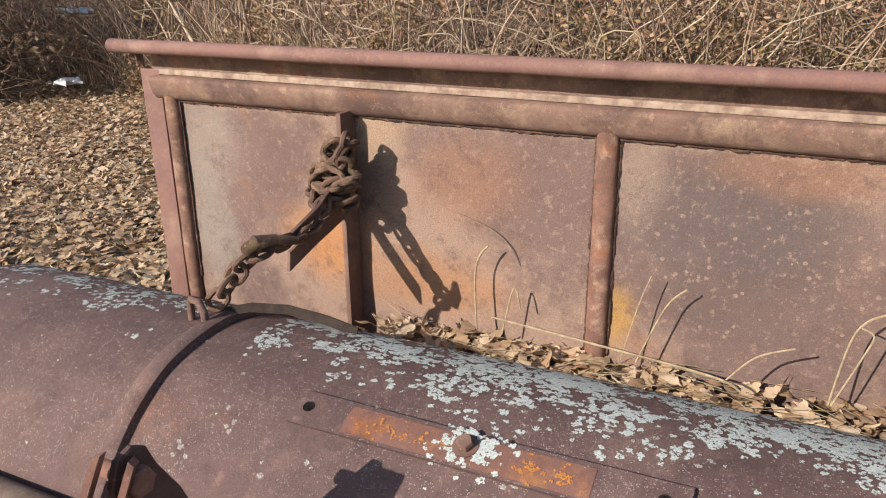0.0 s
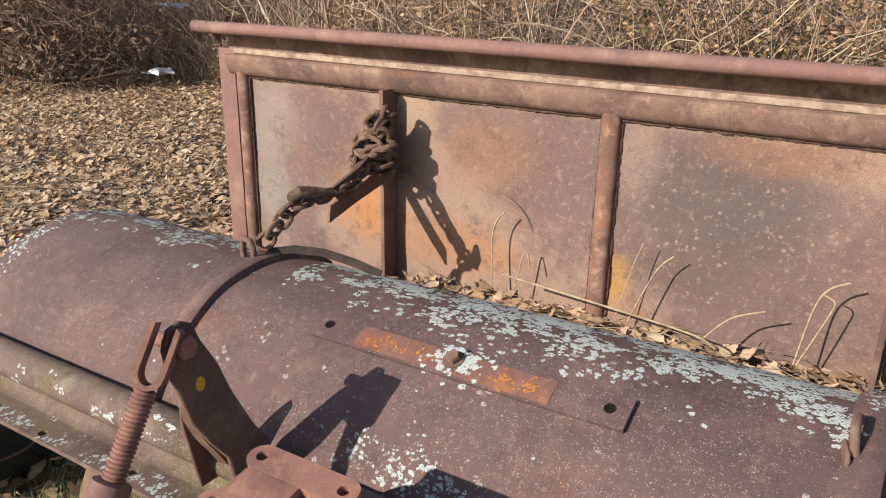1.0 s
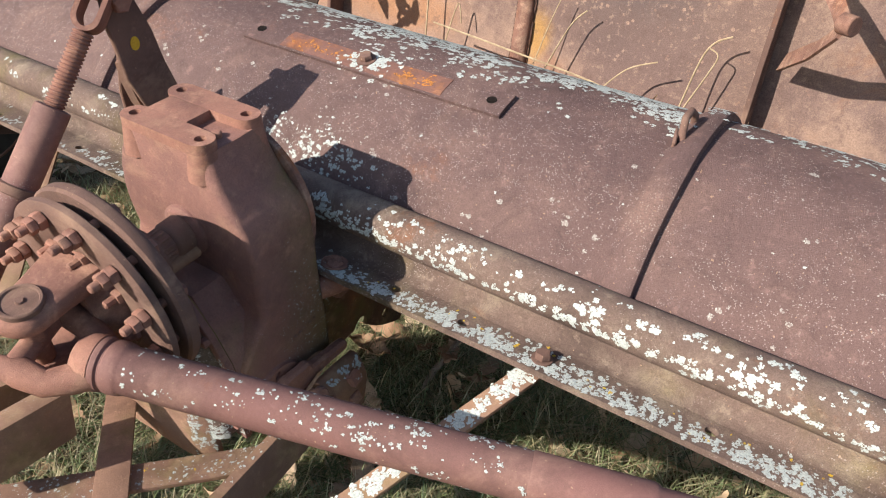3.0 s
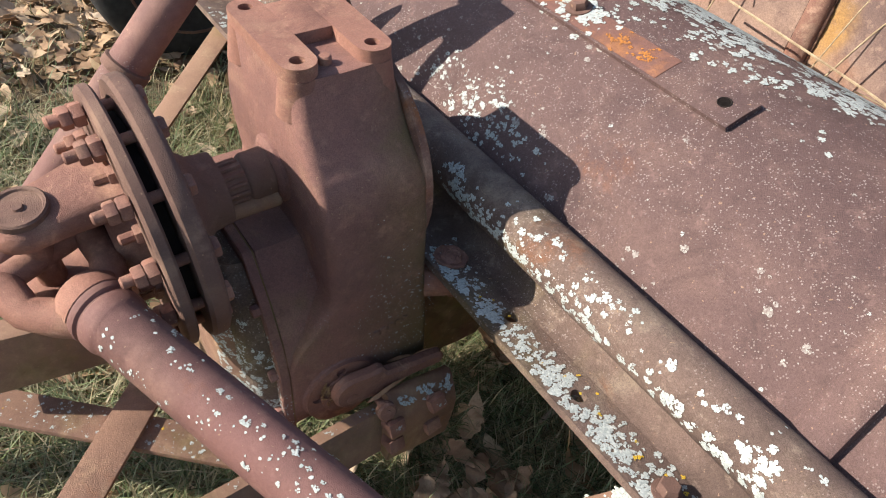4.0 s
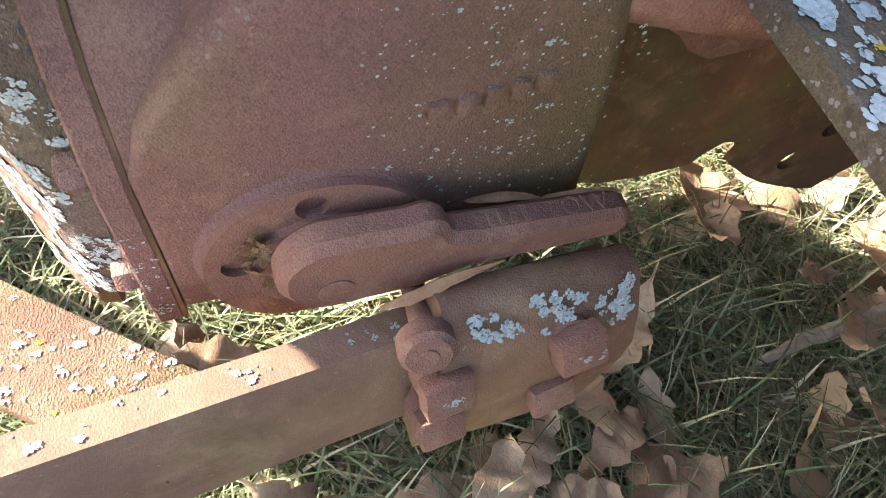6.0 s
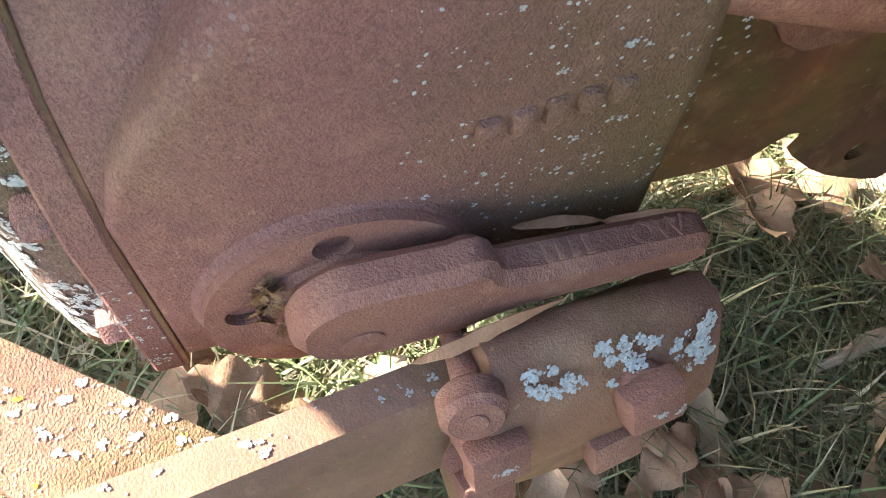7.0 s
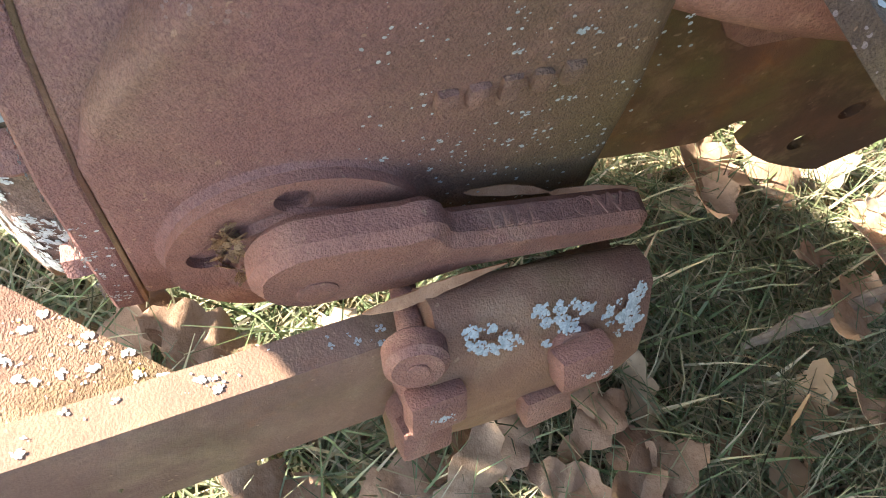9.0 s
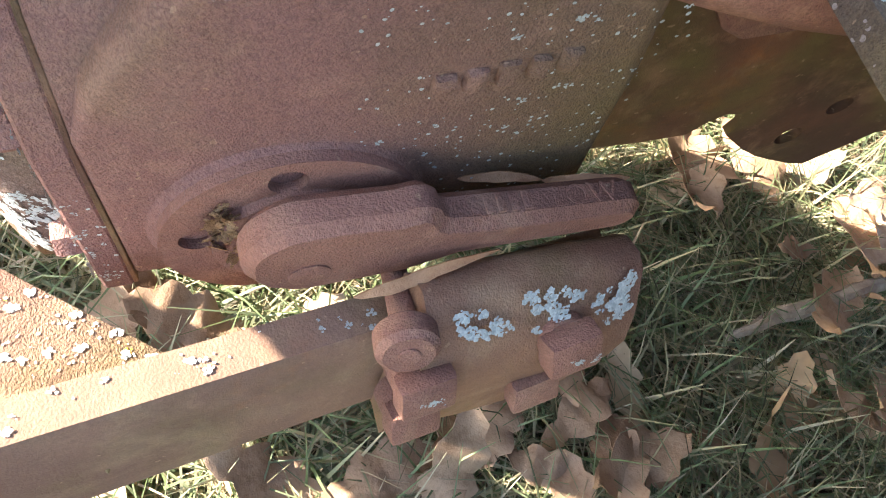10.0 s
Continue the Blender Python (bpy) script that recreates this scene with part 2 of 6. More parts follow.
def islands(name, colours, rough=0.9, trans=0.0, mottle=0.0, scale=60):
    """Each loose piece of the mesh takes its own tone from the list."""
    m, nt, b = nodes_of(name, rough)
    g = nt.nodes.new("ShaderNodeNewGeometry")
    r = nt.nodes.new("ShaderNodeValToRGB")
    r.color_ramp.interpolation = "LINEAR"
    for i, cval in enumerate(colours):
        at = i / max(1, len(colours) - 1)
        e = r.color_ramp.elements[i] if i < 2 else r.color_ramp.elements.new(at)
        e.position, e.color = at, (*cval, 1)
    nt.links.new(g.outputs["Random Per Island"], r.inputs[0])
    c = r.outputs[0]
    if mottle:
        n = tex_noise(nt, scale, 4, 0.65, coords(nt))
        c = mix(nt, maths(nt, "MULTIPLY", ramp(nt, n, 0.35, 0.7), mottle), c, tuple(0.45 * v for v in colours[0]))
    nt.links.new(c, b.inputs["Base Color"])
    if trans:
        t = nt.nodes.new("ShaderNodeBsdfTranslucent")
        nt.links.new(c, t.inputs["Color"])
        s = nt.nodes.new("ShaderNodeMixShader")
        s.inputs[0].default_value = trans
        nt.links.new(b.outputs[0], s.inputs[1])
        nt.links.new(t.outputs[0], s.inputs[2])
        nt.links.new(s.outputs[0], nt.nodes["Material Output"].inputs[0])
    return m


LICHEN = islands("lichen", [(0.43, 0.465, 0.45), (0.54, 0.565, 0.54), (0.36, 0.40, 0.39), (0.57, 0.58, 0.54)], 0.95, 0, 0.55, 330)
LICHEN_DUST = islands("lichen_dust", [(0.17, 0.125, 0.115), (0.26, 0.225, 0.205), (0.36, 0.345, 0.315), (0.21, 0.165, 0.15), (0.44, 0.43, 0.39)], 0.95)
LICHEN_YELLOW = islands("yellow_lichen", [(0.62, 0.36, 0.03), (0.55, 0.42, 0.06)], 0.95, 0, 0.4, 400)
LEAF = islands("dry_leaf", [(0.50, 0.34, 0.205), (0.58, 0.43, 0.28), (0.40, 0.25, 0.15), (0.62, 0.48, 0.34), (0.26, 0.155, 0.095), (0.52, 0.35, 0.205)], 0.75, 0.2, 0.3, 55)
GRASS = islands("grass", [(0.105, 0.145, 0.060), (0.20, 0.245, 0.105), (0.15, 0.195, 0.110), (0.40, 0.33, 0.19), (0.25, 0.25, 0.13), (0.50, 0.42, 0.29), (0.23, 0.28, 0.15), (0.07, 0.055, 0.03)], 0.6, 0.25)
STRAW = islands("straw", [(0.40, 0.31, 0.18), (0.24, 0.17, 0.10), (0.50, 0.41, 0.27), (0.10, 0.07, 0.045)], 0.7, 0.15)
TWIG = islands("twig", [(0.27, 0.165, 0.115), (0.42, 0.30, 0.215), (0.14, 0.08, 0.055), (0.54, 0.43, 0.32), (0.20, 0.115, 0.08)], 0.85)
VINE = islands("vine_leaf", [(0.09, 0.09, 0.03), (0.33, 0.185, 0.11), (0.19, 0.155, 0.055), (0.46, 0.29, 0.18), (0.13, 0.07, 0.045), (0.52, 0.37, 0.25), (0.28, 0.145, 0.09)], 0.6, 0.25)
# darker twig and leaf tones with the shade of the left brush put in
SHADED_TWIG = islands("shaded_twig", [(0.10, 0.062, 0.045), (0.22, 0.14, 0.10), (0.05, 0.032, 0.024), (0.38, 0.27, 0.19)], 0.85)
SHADED_LEAF = islands("shaded_leaf", [(0.09, 0.06, 0.04), (0.20, 0.125, 0.085), (0.05, 0.05, 0.025), (0.30, 0.19, 0.13)], 0.7)
WHITE = plain("white_sheet", (0.72, 0.72, 0.74), (0.5, 0.5, 0.5), 20, 0.5)


# ---- helpers for meshes ----
def mesh_of(name, bm, mat, smooth=40):
    me = bpy.data.meshes.new(name)
    bm.normal_update()
    if smooth:
        lim = math.cos(radians(smooth))
        for f in bm.faces:
            f.smooth = True
        for e in bm.edges:
            if len(e.link_faces) == 2 and e.link_faces[0].normal.dot(e.link_faces[1].normal) < lim:
                e.smooth = False
    bm.to_mesh(me)
    bm.free()
    me.materials.append(mat)
    return me


def part(name, bm, mat, parent, label="", smooth=40):
    ob = new(name, mesh_of(name, bm, mat, smooth))
    ob.parent = parent
    if parent.type == "EMPTY":
        ob.matrix_parent_inverse = Matrix.Translation(-parent.location)
    return tagged(ob, label) if label else ob


def thing(name, label, category, at=(0, 0, 0), group=""):
    ob = new(name)
    ob.empty_display_size = 0.05
    ob.location = at
    return tagged(ob, label, category, group)


def solo(name, bm, mat, label, category, group="", kind="", smooth=40):
    return tagged(new(name, mesh_of(name, bm, mat, smooth)), label, category, group, kind)


def box(x0, x1, y0, y1, z0, z1, bev=0.003, m=None, bm=None):
    bm = bm or bmesh.new()
    r = bmesh.ops.create_cube(bm, size=1.0)
    vs = r["verts"]
    for v in vs:
        v.co = Vector(((x0 + x1) / 2 + v.co.x * (x1 - x0), (y0 + y1) / 2 + v.co.y * (y1 - y0), (z0 + z1) / 2 + v.co.z * (z1 - z0)))
    if bev:
        es = list({e for v in vs for e in v.link_edges})
        out = bmesh.ops.bevel(bm, geom=es, offset=bev, segments=2, profile=0.6, affect="EDGES")
        vs = out["verts"]
    if m is not None:
        bmesh.ops.transform(bm, matrix=m, verts=list({v for v in bm.verts}) if len(bm.verts) == len(vs) else list(vs))
    return bm


def frame_to(p, way, up=(0, 0, 1)):
    """A matrix at p whose z runs along way."""
    z = Vector(way).normalized()
    x = Vector(up).cross(z)
    if x.length < 1e-4:
        x = Vector((1, 0, 0)).cross(z)
    x.normalize()
    y = z.cross(x)
    m = Matrix((x, y, z)).transposed().to_4x4()
    m.translation = Vector(p)
    return m


def loft(rings, close=True, caps=True, bm=None):
    """Skin through rings of equal length."""
    bm = bm or bmesh.new()
    vs = [[bm.verts.new(p) for p in ring] for ring in rings]
    n = len(rings[0])
    for a, b in zip(vs, vs[1:]):
        for i in range(n if close else n - 1):
            j = (i + 1) % n
            bm.faces.new((a[i], a[j], b[j], b[i]))
    if caps and close:
        bm.faces.new(list(reversed(vs[0])))
        bm.faces.new(vs[-1])
    return bm


def turned(profile, m, seg=28, bm=None, caps=True):
    """A turned body: profile of (radius, height) about the z of matrix m."""
    rings = [[m @ Vector((r * math.cos(2 * math.pi * i / seg), r * math.sin(2 * math.pi * i / seg), h)) for i in range(seg)] for r, h in profile]
    return loft(rings, True, caps, bm)


def rod(a, b, r, seg=20, bev=0.002, bm=None):
    a, b = Vector(a), Vector(b)
    n = (b - a).length
    bev = min(bev, r * 0.4, n * 0.2)
    return turned([(r - bev, 0), (r, bev), (r, n - bev), (r - bev, n)], frame_to(a, b - a), seg, bm)


def sweep(points, r, seg=8, bm=None, caps=True, flat=1.0):
    """A round bar along a bent line; r may be a list."""
    pts = [Vector(p) for p in points]
    rings = []
    up = Vector((0.13, 0.21, 0.97)).normalized()
    for i, p in enumerate(pts):
        d = (pts[min(i + 1, len(pts) - 1)] - pts[max(i - 1, 0)]).normalized()
        x = up.cross(d).normalized()
        y = d.cross(x)
        up = y
        k = r[i] if isinstance(r, (list, tuple)) else r
        rings.append([p + x * k * math.cos(2 * math.pi * j / seg) + y * k * flat * math.sin(2 * math.pi * j / seg) for j in range(seg)])
    return loft(rings, True, caps, bm)


def slab(outline, t, m, bev=0.002, bm=None):
    """A plate: an outline in the xy of matrix m, t thick along its z, with eased edges."""
    bm = bm or bmesh.new()
    pts = [Vector((*p, 0)) for p in outline]
    small = []
    n = len(pts)
    for i in range(n):
        a, b, d = pts[i - 1], pts[i], pts[(i + 1) % n]
        t1, t2 = (b - a).normalized(), (d - b).normalized()
        nrm = Vector((t1.y + t2.y, -t1.x - t2.x, 0))
        nrm = nrm.normalized() if nrm.length > 1e-6 else Vector((t1.y, -t1.x, 0))
        small.append(b - nrm * bev)
    rings = []
    for ring, z in ((small, 0), (pts, bev), (pts, t - bev), (small, t)):
        rings.append([m @ Vector((p.x, p.y, z)) for p in ring])
    return loft(rings, True, True, bm)


def strap(points, w, t, up):
    """A bent flat strap through points, w wide along up and t thick."""
    pts = [Vector(p) for p in points]
    up = Vector(up).normalized()
    rings = []
    for i, p in enumerate(pts):
        d = (pts[min(i + 1, len(pts) - 1)] - pts[max(i - 1, 0)]).normalized()
        s = d.cross(up).normalized()
        rings.append([p + up * w / 2 + s * t / 2, p - up * w / 2 + s * t / 2, p - up * w / 2 - s * t / 2, p + up * w / 2 - s * t / 2])
    return loft(rings)


def catmull(pts, n):
    pts = [Vector(p) for p in pts]
    out = []
    for i in range(len(pts) - 1):
        p0, p1, p2, p3 = pts[max(i - 1, 0)], pts[i], pts[i + 1], pts[min(i + 2, len(pts) - 1)]
        for k in range(n):
            t = k / n
            out.append(0.5 * ((2 * p1) + (p2 - p0) * t + (2 * p0 - 5 * p1 + 4 * p2 - p3) * t * t + (3 * p1 - p0 - 3 * p2 + p3) * t ** 3))
    return out + [pts[-1]]


def circle(cx, cy, r, n=24, a0=0.0, a1=2 * math.pi, end=False):
    k = n - 1 if end else n
    return [(cx + r * math.cos(a0 + (a1 - a0) * i / k), cy + r * math.sin(a0 + (a1 - a0) * i / k)) for i in range(n)]


def hexhead(p, way, r, h, sides=6, spin=0.0, bm=None):
    m = frame_to(p, way) @ Matrix.Rotation(spin, 4, "Z")
    rings = [[m @ Vector((k * math.cos(2 * math.pi * i / sides), k * math.sin(2 * math.pi * i / sides), z)) for i in range(sides)] for k, z in ((r * 0.97, 0), (r, h * 0.1), (r, h * 0.8), (r * 0.86, h))]
    return loft(rings, True, True, bm)


def socket(p, way, r, rim=1.1):
    """A drilled hole seen from outside: a short closed cup set in the surface, its inner shade painted by the material.
    """
    m = frame_to(p, way)
    return turned([(r * rim, 0.0), (r * rim, 0.0009), (r, 0.0011), (r * 0.97, 0.0002), (r * 0.9, 0.0)], m, 18)


def join(name, bms):
    out = bmesh.new()
    for b in bms:
        me = bpy.data.meshes.new("tmp")
        b.to_mesh(me)
        b.free()
        out.from_mesh(me)
        bpy.data.meshes.remove(me)
    return out


def noisy(bm, amp, scale, seed=0.0):
    for v in bm.verts:
        n = noise.noise_vector(v.co * scale + Vector((seed, seed * 1.7, -seed)))
        v.co += n * amp
    return bm


def raw(name, verts, faces, mat, smooth=False):
    me = bpy.data.meshes.new(name)
    me.from_pydata([tuple(v) for v in verts], [], faces)
    me.materials.append(mat)
    if smooth:
        me.polygons.foreach_set("use_smooth", [True] * len(me.polygons))
    me.update()
    return me


# ---- ground ----
rng = random.Random(7)


def ground_z(x, y):
    far = max(0.0, math.hypot(x + 0.2, y - 0.8) - 2.0)
    return 0.018 * noise.noise(Vector((x * 1.3, y * 1.3, 0.2))) + 0.03 * min(1.0, far * 0.2) * noise.noise(Vector((x * 0.4, y * 0.4, 3.0))) - 0.012


def build_ground():
    xs = [-400, -150, -60, -30, -20, -15, -12] + [-10 + 0.25 * i for i in range(65)] + [8, 12, 20, 40, 100, 400]
    ys = [-400, -120, -40, -15, -8] + [-5 + 0.25 * i for i in range(61)] + [12, 16, 25, 50, 120, 400]
    verts = [(x, y, ground_z(x, y)) for y in ys for x in xs]
    n = len(xs)
    faces = [(j * n + i, j * n + i + 1, (j + 1) * n + i + 1, (j + 1) * n + i) for j in range(len(ys) - 1) for i in range(n - 1)]
    m, nt, b = nodes_of("soil", 1.0)
    co = coords(nt)
    c = mix(nt, ramp(nt, tex_noise(nt, 1.1, 6, 0.65, co), 0.35, 0.65), (0.25, 0.175, 0.105), (0.13, 0.098, 0.052))
    c = mix(nt, ramp(nt, tex_noise(nt, 28, 5, 0.7, co), 0.42, 0.68), c, (0.045, 0.031, 0.020))
    sep = nt.nodes.new("ShaderNodeSeparateXYZ")
    nt.links.new(co, sep.inputs[0])
    leafy = maths(nt, "SUBTRACT", 1.0, ramp(nt, maths(nt, "ADD", sep.outputs["X"], tex_noise(nt, 1.5, 4, 0.6, co)), -2.2, -1.0))
    crumbs = mix(nt, ramp(nt, tex_noise(nt, 22, 8, 0.75, co), 0.40, 0.60), (0.15, 0.10, 0.06), (0.44, 0.31, 0.185))
    c = mix(nt, leafy, c, crumbs)
    nt.links.new(c, b.inputs["Base Color"])
    bump(nt, b, tex_noise(nt, 45, 6, 0.75, co), 0.8, 0.02)
    ob = new("ground", raw("ground", verts, faces, m, True))
    tagged(ob, "bare soil and thin turf strewn with dry leaves", "ground", kind="structure")


build_ground()

# ---- the hood of the tiller ----
CY, CZ, R = 0.986, 0.424, 0.337
X0, X1 = -1.57, 0.93
tiller = thing("rotary_tiller", "old rusted rotary tiller, purple-brown iron with pale lichen, standing on grass", "tiller", (-0.32, 0.8, 0))


def hood_at(x, deg, lift=0.0):
    a = radians(deg)
    lift += 0.004 * noise.noise(Vector((x * 3, deg * 0.06, 1.7)))
    return Vector((x, CY + (R + lift) * math.sin(a), CZ + (R + lift) * math.cos(a)))


def arc_sheet(x0, x1, d0, d1, lift0, lift1, nx, nd):
    """A curved sheet lying on the hood between two angles, with thickness from lift0 to lift1."""
    bm = bmesh.new()
    top, bot = [], []
    for i in range(nx + 1):
        x = x0 + (x1 - x0) * i / nx
        rt, rb = [], []
        for j in range(nd + 1):
            d = d0 + (d1 - d0) * j / nd
            rt.append(bm.verts.new(hood_at(x, d, lift1)))
            rb.append(bm.verts.new(hood_at(x, d, lift0)))
        top.append(rt)
        bot.append(rb)
    for i in range(nx):
        for j in range(nd):
            bm.faces.new((top[i][j], top[i + 1][j], top[i + 1][j + 1], top[i][j + 1]))
            bm.faces.new((bot[i][j], bot[i][j + 1], bot[i + 1][j + 1], bot[i + 1][j]))
    for i in range(nx):
        bm.faces.new((top[i][0], bot[i][0], bot[i + 1][0], top[i + 1][0]))
        bm.faces.new((top[i][nd], top[i + 1][nd], bot[i + 1][nd], bot[i][nd]))
    for j in range(nd):
        bm.faces.new((top[0][j], top[0][j + 1], bot[0][j + 1], bot[0][j]))
        bm.faces.new((top[nx][j], bot[nx][j], bot[nx][j + 1], top[nx][j + 1]))
    return bm


hood = part("hood", arc_sheet(X0, X1, -68, 150, -0.006, 0.0, 90, 76), HOOD, tiller, "purple-brown curved sheet hood with lichen", 30)
for x in (-0.899, 0.285):
    prof = [(-0.042, -0.002), (-0.035, 0.005), (-0.024, 0.012), (-0.010, 0.016), (0.003, 0.016), (0.0095, 0.013), (0.0115, -0.002)]
    part("band", loft([[hood_at(x + u, d, v) for u, v in prof] for d in range(-67, 41, 2)]), HOOD, hood, "raised iron strap")
for x in (X0 - 0.004, X1 + 0.004):
    m = Matrix(((0, 0, 1, x), (1, 0, 0, CY), (0, 1, 0, CZ), (0, 0, 0, 1)))
    part("end_plate", slab([(0.326 * math.sin(radians(a)), 0.326 * math.cos(radians(a))) for a in range(150, -121, -6)], 0.006, m), HOOD, hood)
plate = part("patch_plate", arc_sheet(-0.625, -0.033, -27.6, -17.6, 0.0010, 0.0078, 40, 6), HOOD, hood, "riveted strip plate with orange paint traces")
part("paint_strip", arc_sheet(-0.530, -0.155, -26.9, -19.0, 0.0076, 0.0086, 30, 5), rust("painted_rust", (0.20, 0.10, 0.08), (0.16, 0.078, 0.06), (0.30, 0.13, 0.06), 0.9, 0, 0.1, 0.8, 0.8, None, 7), plate)


def hood_dir(deg):
    return Vector((0, math.sin(radians(deg)), math.cos(radians(deg))))


# not drilled through: near-black colour gives the shade inside each hole
for x in (-0.600, -0.064):
    part("bolt_hole", socket(hood_at(x, -22.5, 0.0080), hood_dir(-22.5), 0.0085), HOLE, plate)
bm = hexhead(hood_at(-0.338, -21.9, 0.0105), hood_dir(-21.9), 0.013, 0.012)
part("bolt", join("b", [bm, turned([(0.019, 0), (0.019, 0.003), (0.012, 0.0035)], frame_to(hood_at(-0.338, -21.9, 0.0085), hood_dir(-21.9)))]), CLUTCH, plate, "rusty hex bolt")

# lower edge: round beam and flanged channel
BY, BZ, BR = 0.642, 0.562, 0.037
beam_tube = part("tube_beam", rod((X0, BY, BZ), (X1, BY, BZ), BR, 32), CHANNEL, tiller, "lichen-crusted iron pipe along the hood's edge")
HOLES = [(-0.059, 0.598), (0.075, 0.591), (-1.121, 0.577), (0.466, 0.600), (-0.86, 0.590), (-1.30, 0.590)]
CHAN_NUTS = ((0.214, 0.588), (-0.183, 0.590))



def holed(outline, holes, t, m, bm=None):
    """A flat plate with real round holes: outline and (x, y, r) holes in the xy of m, t thick along its z."""
    w = bmesh.new()
    edges = []
    for loop in [outline] + [circle(x, y, r, 20) for x, y, r in holes]:
        vs = [w.verts.new((p[0], p[1], 0)) for p in loop]
        edges += [w.edges.new((vs[i], vs[(i + 1) % len(vs)])) for i in range(len(vs))]
    bmesh.ops.triangle_fill(w, use_beauty=True, use_dissolve=False, edges=edges)
    for f in w.faces:
        if f.normal.z < 0:
            f.normal_flip()
    r = bmesh.ops.extrude_face_region(w, geom=list(w.faces))
    for v in (g for g in r["geom"] if isinstance(g, bmesh.types.BMVert)):
        v.co.z += t
    bmesh.ops.recalc_face_normals(w, faces=list(w.faces))
    bmesh.ops.transform(w, matrix=m, verts=list(w.verts))
    return w


chan = part("channel", holed([(X0, 0.559), (X1, 0.559), (X1, 0.690), (X0, 0.690)], [(x, y, 0.0095) for x, y in HOLES], 0.010, Matrix.Translation((0, 0, 0.472))), CHANNEL, tiller, "flat iron channel crusted with lichen")
web = [(0.622, 0.4822), (0.632, 0.4845), (0.640, 0.490), (0.645, 0.500), (0.647, 0.532), (0.655, 0.532), (0.655, 0.4822)]
part("web", loft([[Vector((X0 + (X1 - X0) * i / 40, y, z)) for y, z in web] for i in range(41)]), CHANNEL, chan, "rounded fillet under the pipe", 60)
part("nut", noisy(join("n", [turned([(0.0235, 0), (0.0232, 0.0035), (0.0215, 0.0045), (0.0200, 0.0030), (0.016, 0.0015)], frame_to((-0.183, 0.590, 0.482), (0, 0, 1)), 24), turned([(0.0150, 0.002), (0.0148, 0.004), (0.0142, 0.0058), (0.0125, 0.0068), (0.0105, 0.0060), (0.0085, 0.0072), (0.0065, 0.0058), (0.0045, 0.0070), (0.002, 0.0062)], frame_to((-0.183, 0.590, 0.482), (0.1, 0, 1)), 28)]), 0.0030, 190), RED, chan, "rough corroded bolt end in a ring")
for x, y in CHAN_NUTS[:1]:
    part("nut", join("n", [turned([(0.0165, 0), (0.0165, 0.003), (0.012, 0.0035)], frame_to((x, y, 0.482), (0, 0, 1))), hexhead((x, y, 0.486), (0, 0, 1), 0.0125, 0.011, 6, 0.4)]), CLUTCH, chan)

# ---- gear case, leaning slightly forward ----
G = pose(-0.315, 0.39, 0.60, 9)


def rounded(x0, x1, y0, y1, r, z, n=6):
    """A rounded rectangle at height z, r: the corner radii (front left, front right, back right, back left)."""
    out = []
    for (cx, cy, a0), k in zip(((x0, y0, 180), (x1, y0, 270), (x1, y1, 0), (x0, y1, 90)), r):
        sx, sy = (1 if cx == x0 else -1), (1 if cy == y0 else -1)
        for i in range(n + 1):
            a = radians(a0 + 90 * i / n)
            out.append(Vector((cx + sx * k + k * math.cos(a), cy + sy * k + k * math.sin(a), z)))
    return out


gear_case = part("gear_case", bmesh.new(), CAST, tiller, "brown cast-iron gear case stained olive green")
secs = [
    (-0.175, 0.130, -0.054, 0.138, (0.01, 0.003, 0.012, 0.02), -0.350),
    (-0.178, 0.139, -0.057, 0.148, (0.01, 0.003, 0.012, 0.02), -0.335),
    (-0.178, 0.140, -0.0585, 0.146, (0.01, 0.004, 0.014, 0.02), -0.235),
    (-0.178, 0.140, -0.050, 0.145, (0.02, 0.006, 0.016, 0.02), -0.208),
    (-0.178, 0.140, -0.026, 0.144, (0.02, 0.010, 0.018, 0.03), -0.178),
    (-0.170, 0.140, 0.004, 0.143, (0.03, 0.016, 0.020, 0.03), -0.140),
    (-0.140, 0.140, 0.002, 0.142, (0.035, 0.014, 0.024, 0.04), -0.060),
    (-0.144, 0.139, -0.003, 0.142, (0.035, 0.008, 0.030, 0.05), -0.010),
    (-0.143, 0.132, -0.004, 0.142, (0.035, 0.010, 0.045, 0.06), 0.020),
    (-0.138, 0.112, -0.004, 0.141, (0.035, 0.012, 0.055, 0.06), 0.050),
    (-0.126, 0.094, -0.003, 0.138, (0.032, 0.014, 0.055, 0.06), 0.080),
    (-0.108, 0.083, -0.003, 0.132, (0.03, 0.018, 0.045, 0.05), 0.105),
    (-0.098, 0.077, -0.003, 0.126, (0.026, 0.021, 0.030, 0.03), 0.1205),
    (-0.096, 0.075, -0.003, 0.124, (0.024, 0.021, 0.024, 0.024), 0.1297),
]
rings = [[G @ p for p in rounded(*s[:4], s[4], s[5])] for s in secs]
b = loft(rings)
bmesh.ops.subdivide_edges(b, edges=list(b.edges), cuts=1, smooth=0.35)
noisy(b, 0.0014, 30)
noisy(b, 0.0022, 9, 3.0)
b.normal_update()
gear_case.data = mesh_of("gear_case", b, CAST, 50)

# bolting face on the top: two lobed bars with four holes
def top_bar(y):
    return circle(-0.078, y, 0.021, 9, math.pi / 2, 1.5 * math.pi, True) + circle(0.056, y, 0.021, 9, -math.pi / 2, math.pi / 2, True)


